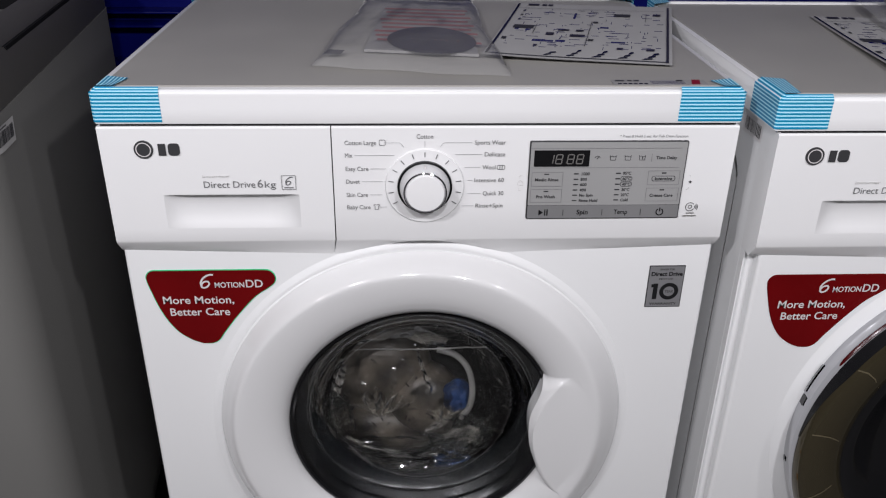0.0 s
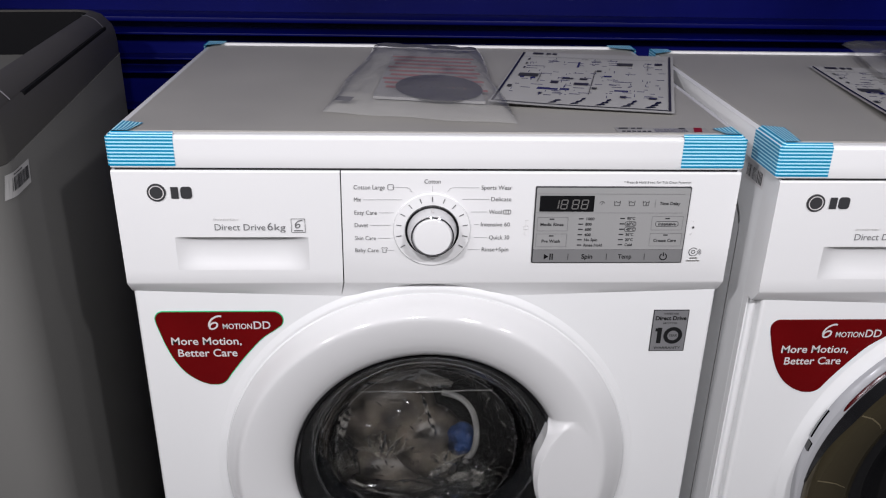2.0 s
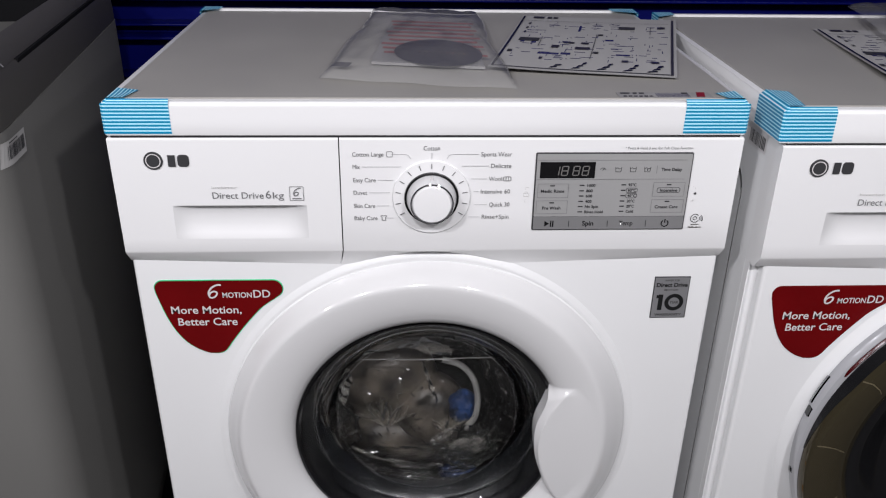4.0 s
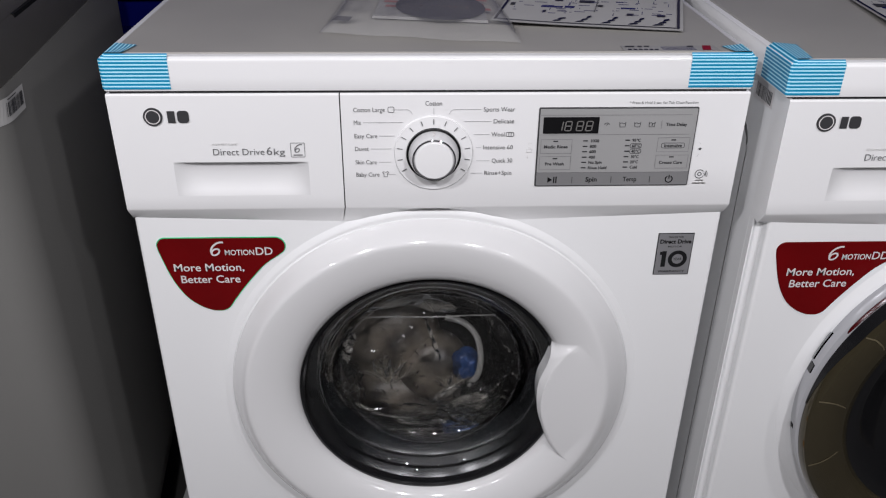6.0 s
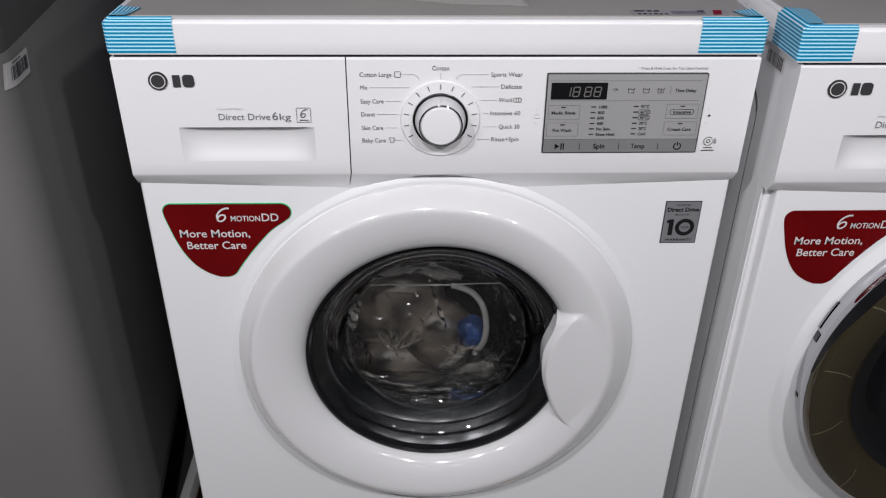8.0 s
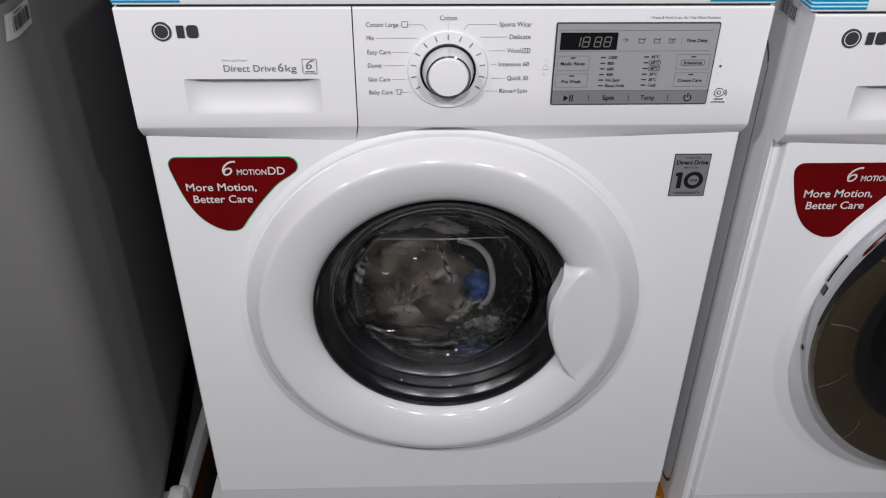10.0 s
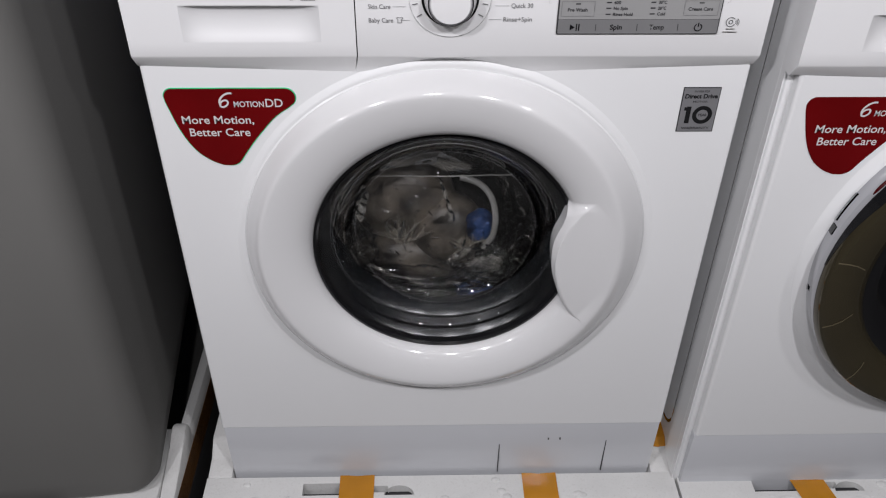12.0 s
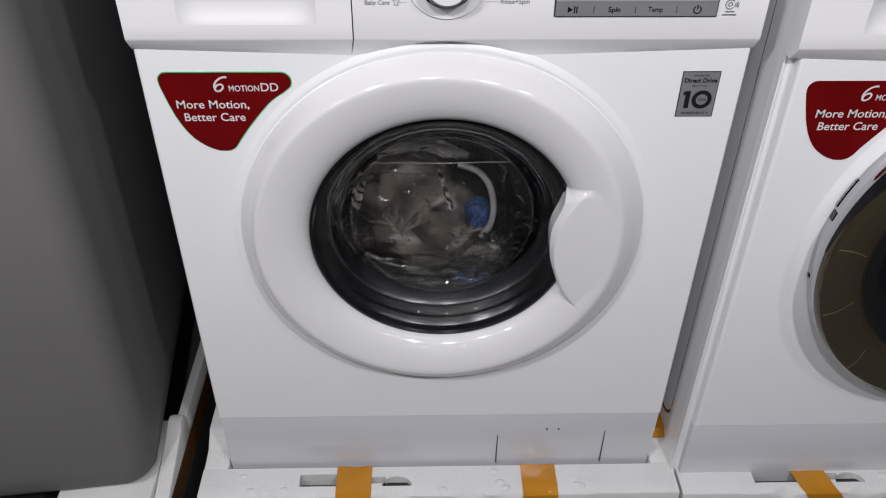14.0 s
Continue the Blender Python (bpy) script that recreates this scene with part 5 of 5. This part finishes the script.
def lid_label():
    """A paper label by the front edge of the lid, with bars for its small print."""
    z = LID + 0.0002
    root = part("lid_label", boxm(0.178, 0.268, -0.0005, 0.0165, z, z + 0.0003), COVER, None, soft=False)
    tagged(root, "small white paper label with a red corner on the lid", "label")

    def flat(rects, material, name):
        b = bmesh.new()
        for x0, x1, y0, y1, k in rects:
            b.faces.new([b.verts.new(p) for p in ((x0, y0, z + 0.0006), (x1, y0, z + 0.0006), (x1 + k, y1, z + 0.0006), (x0 + k, y1, z + 0.0006))])
        part(name, b, material, root, soft=False)

    flat([(0.181, 0.190, 0.0105, 0.0150, 0.001), (0.193, 0.197, 0.0105, 0.0150, 0.001), (0.199, 0.204, 0.0105, 0.0150, 0.001)], INK, "emblem_block")
    flat([(0.182 + 0.005 * i, 0.1855 + 0.005 * i, 0.001, 0.0042, 0.0005) for i in range(6)], BLACK, "print_bar")
    flat([(0.214, 0.246, 0.001 + 0.003 * i, 0.0022 + 0.003 * i, 0.001) for i in range(4)], FAINT, "print_bar")
    flat([(0.240, 0.246, 0.0105, 0.0150, 0.001)], INK, "print_bar")
    flat([(0.2520, 0.2600, 0.0005, 0.0160, 0.004)], mat("red_print", (0.20, 0.008, 0.016), 0.4), "red_corner")


lid_label()


# ---- bagged parts in the drum ----
def drum_bag():
    root = empty("drum_bag", pose(0, 0, BASE + DC), label="crumpled clear plastic bag of parts in the drum", category="plastic bag")

    def lump(name, c, r, sub, amp, freq, material, seed, label="", crease=0.0):
        b = bmesh.new()
        bmesh.ops.create_icosphere(b, subdivisions=sub, radius=1)
        for v in b.verts:
            p = v.co.copy()
            k = 1 + amp * (noise.noise(p * freq + Vector((seed, 0, 0))) + 0.5 * (0.4 - abs(noise.noise(p * freq * 2.3 + Vector((0, seed, 0))))))
            if crease:
                d = noise.voronoi(p * freq * 1.1 + Vector((seed, seed, 0)))[0]
                f = noise.voronoi(p * freq * 2.7 + Vector((0, seed, seed)))[0]
                k += crease * (min(0.5, d[1] - d[0]) - 0.25) + 0.45 * crease * (min(0.5, f[1] - f[0]) - 0.25)
            v.co = (c[0] + p.x * r[0] * k, c[1] + p.y * r[1] * k, c[2] + p.z * r[2] * k)
        ob = part(name, b, material, root, label)
        smooth(ob.data, 0.35 if crease else 3.0)
        return ob

    def ribbon(name, points, width, material, seed, label="", pleat=0.003, n=40):
        """A crinkled strip of film along the points."""
        b = bmesh.new()
        rows = []
        for i in range(n + 1):
            p = along(points, i / n)
            d = along(points, min(1, i / n + 0.02)) - along(points, max(0, i / n - 0.02))
            side = Vector((-d.z, 0, d.x)).normalized()
            w = width * (0.35 + 0.65 * math.sin(math.pi * (0.08 + 0.84 * i / n))) * (1 + 0.35 * noise.noise((i * 0.3, seed, 0)))
            rows.append([b.verts.new(p + side * w * (u - 0.5) + Vector((0, pleat * noise.noise((i * 0.14, u * 1.6, seed)) * 2 + 0.004 * (u - 0.5) ** 2, 0))) for u in (0, 0.17, 0.33, 0.5, 0.67, 0.83, 1)])
        for a, c in zip(rows, rows[1:]):
            for k in range(6):
                b.faces.new((a[k], a[k + 1], c[k + 1], c[k]))
        ob = part(name, b, material, root, label)
        smooth(ob.data, 3.0)
        return ob

    # the bag itself, lying on the floor of the drum
    lump("bag_film", (-0.022, 0.160, -0.088), (0.126, 0.070, 0.136), 6, 0.10, 2.2, BAG, 5.0, "clear crinkled plastic film", 0.12)
    lump("bag_film", (0.050, 0.098, -0.100), (0.044, 0.026, 0.030), 5, 0.2, 2.0, BAG, 8.0, crease=0.5)
    lump("bag_film", (-0.112, 0.105, -0.078), (0.026, 0.026, 0.040), 5, 0.2, 2.0, BAG, 12.0, crease=0.5)
    lump("bag_film", (-0.015, 0.096, -0.122), (0.080, 0.020, 0.022), 5, 0.2, 2.2, BAG, 31.0, crease=0.5)
    lump("packed_part", (-0.055, 0.160, -0.030), (0.072, 0.045, 0.066), 5, 0.035, 0.9, BUNDLE, 1.0, "grey-brown wrapped parts")
    lump("packed_part", (0.006, 0.142, -0.070), (0.050, 0.042, 0.052), 5, 0.04, 1.0, BUNDLE, 2.0)
    lump("packed_part", (-0.040, 0.140, -0.112), (0.084, 0.034, 0.036), 5, 0.05, 1.0, BUNDLE, 6.0)
    lump("blue_part", (0.046, 0.118, -0.050), (0.021, 0.016, 0.022), 5, 0.22, 1.6, BLUEBIT, 3.0, "small blue plastic part")
    lump("blue_part", (0.040, 0.100, -0.142), (0.024, 0.012, 0.011), 4, 0.35, 2.6, BLUEBIT, 4.0)
    # milky flecks beside the hose that stand in for glints on the film
    flecks = random.Random(77)
    for k in range(15):
        x, z, a = flecks.uniform(0.076, 0.122), flecks.uniform(-0.105, 0.030), flecks.uniform(-1.3, 1.3)
        step = Vector((math.cos(a), 0, math.sin(a))) * flecks.uniform(0.003, 0.010)
        c = Vector((x, 0.10 + flecks.uniform(0, 0.02), z))
        ribbon("glint_fleck", (c - step, c + Vector((0.001, 0, 0.002)), c + step), flecks.uniform(0.0015, 0.0040), MILKY, 50.0 + k, "" if k else "small milky ribbons drawn as glints on the film", 0.002, 8)
    # pleats that fan out from a gathered point of the bag
    rnd = random.Random(23)
    for hub, a0, a1, size, count in ((Vector((-0.050, 0.090, -0.062)), 30, 150, 0.048, 24), (Vector((0.030, 0.090, -0.072)), 40, 150, 0.034, 13), (Vector((-0.110, 0.092, -0.082)), 30, 120, 0.032, 18), (Vector((0.066, 0.088, -0.098)), 60, 190, 0.028, 16)):
        fan = bmesh.new()
        for k in range(count):
            a = radians(a0 + (a1 - a0) * (k + rnd.uniform(-0.3, 0.3)) / (count - 1))
            r0, r1, w = rnd.uniform(0.05, 0.30) * size, rnd.uniform(0.60, 1.0) * size, rnd.uniform(0.0006, 0.0024)
            rows = []
            for q in range(7):
                r = r0 + (r1 - r0) * q / 6
                b = a + 0.10 * math.sin(q * 0.7 + k)
                c = hub + Vector((r * math.cos(b), 0.10 * r + 0.0015 * math.sin(q + k), r * math.sin(b)))
                side = Vector((-math.sin(b), 0, math.cos(b))) * w * math.sqrt(math.sin(math.pi * (0.10 + 0.80 * q / 6)))
                rows.append([fan.verts.new(p) for p in (c - side, c + Vector((0, -0.7 * w, 0)), c + side)])
            for p, c in zip(rows, rows[1:]):
                for n in range(2):
                    fan.faces.new((p[n], p[n + 1], c[n + 1], c[n]))
        ob = part("bag_pleats", fan, FAINT, root, "pleats of gathered film")
        smooth(ob.data, 3.0)
    # folded edges that catch the light
    ribbon("bag_fold", ((-0.098, 0.080, 0.040), (-0.118, 0.082, 0.016), (-0.134, 0.082, -0.022), (-0.133, 0.082, -0.052), (-0.112, 0.082, -0.088)), 0.013, MILKY, 1.0, "folded milky edge of the bag")
    ribbon("bag_fold", ((-0.098, 0.096, 0.018), (-0.106, 0.096, -0.004), (-0.108, 0.096, -0.026)), 0.018, MILKY, 2.0)
    ribbon("bag_fold", ((-0.078, 0.074, 0.066), (-0.050, 0.072, 0.080), (-0.015, 0.072, 0.080), (0.030, 0.074, 0.060)), 0.024, MILKY, 3.0)
    ribbon("bag_fold", ((0.034, 0.072, 0.086), (0.052, 0.072, 0.084), (0.074, 0.074, 0.070)), 0.013, MILKY, 4.0)
    ribbon("bag_fold", ((-0.100, 0.094, -0.098), (-0.050, 0.092, -0.118), (0.0, 0.090, -0.126), (0.022, 0.090, -0.122)), 0.011, MILKY, 5.0)
    ribbon("bag_fold", ((0.030, 0.086, -0.092), (0.052, 0.084, -0.082), (0.072, 0.086, -0.086), (0.064, 0.088, -0.104)), 0.014, MILKY, 6.0)
    ribbon("bag_fold", ((-0.004, 0.100, 0.030), (0.006, 0.098, -0.004), (0.014, 0.098, -0.030)), 0.006, MILKY, 7.0)
    ribbon("bag_fold", ((0.006, 0.094, -0.090), (0.022, 0.092, -0.078), (0.036, 0.094, -0.070)), 0.012, MILKY, 8.0)
    # knuckles of the crumpled film
    rnd = random.Random(17)
    creases = bmesh.new()
    for cx, cz, w, h, count in ((-0.112, -0.080, 0.020, 0.026, 22), (-0.035, -0.050, 0.035, 0.040, 20), (0.055, -0.098, 0.026, 0.016, 20), (0.104, -0.045, 0.026, 0.050, 30), (-0.02, -0.118, 0.075, 0.012, 22), (0.080, 0.040, 0.020, 0.030, 8), (-0.02, 0.0, 0.09, 0.05, 12)):
        for k in range(count):
            p = Vector((cx + rnd.uniform(-w, w), 0.088 + rnd.uniform(0, 0.014), cz + rnd.uniform(-h, h)))
            m = Matrix.Translation(p) @ Euler((rnd.uniform(-0.5, 0.5), rnd.uniform(0, 3.14), rnd.uniform(-0.5, 0.5))).to_matrix().to_4x4() @ Matrix.Diagonal((rnd.uniform(0.0014, 0.0060), 0.0009, rnd.uniform(0.0006, 0.0011), 1))
            bmesh.ops.create_icosphere(creases, subdivisions=2, radius=1, matrix=m)
    tagged(part("crease", creases, KNUCKLE, root), kind="stuff")
    # welded top edge
    seal = bmesh.new()
    edge = [Vector((-0.092 + 0.174 * i / 24, 0.086 - 0.010 * math.sin(math.pi * i / 24), 0.0475 + 0.003 * math.sin(math.pi * i / 24))) for i in range(25)]
    for p, q in zip(edge, edge[1:]):
        seal.faces.new([seal.verts.new(v) for v in (p, q, q + Vector((0, 0.002, 0.0007)), p + Vector((0, 0.002, 0.0007)))])
    bmesh.ops.remove_doubles(seal, verts=seal.verts[:], dist=1e-5)
    part("bag_seal", seal, HOSE, root, "sealed edge of the bag")
    hose = bmesh.new()
    rings = []
    path = ((0.020, 0.102, 0.034), (0.044, 0.100, 0.026), (0.060, 0.100, 0.004), (0.066, 0.100, -0.028), (0.063, 0.102, -0.056), (0.052, 0.106, -0.076))
    for i in range(33):
        p = along(path, i / 32)
        d = (along(path, min(1, i / 32 + 0.02)) - along(path, max(0, i / 32 - 0.02))).normalized()
        side = d.cross(Vector((0, 1, 0))).normalized()
        rings.append([p + 0.0041 * (side * math.cos(g) + side.cross(d) * math.sin(g)) for g in [2 * math.pi * k / 10 for k in range(10)]])
    part("hose", loft(rings), HOSE, root, "milky plastic hose")
    return root


drum_bag()
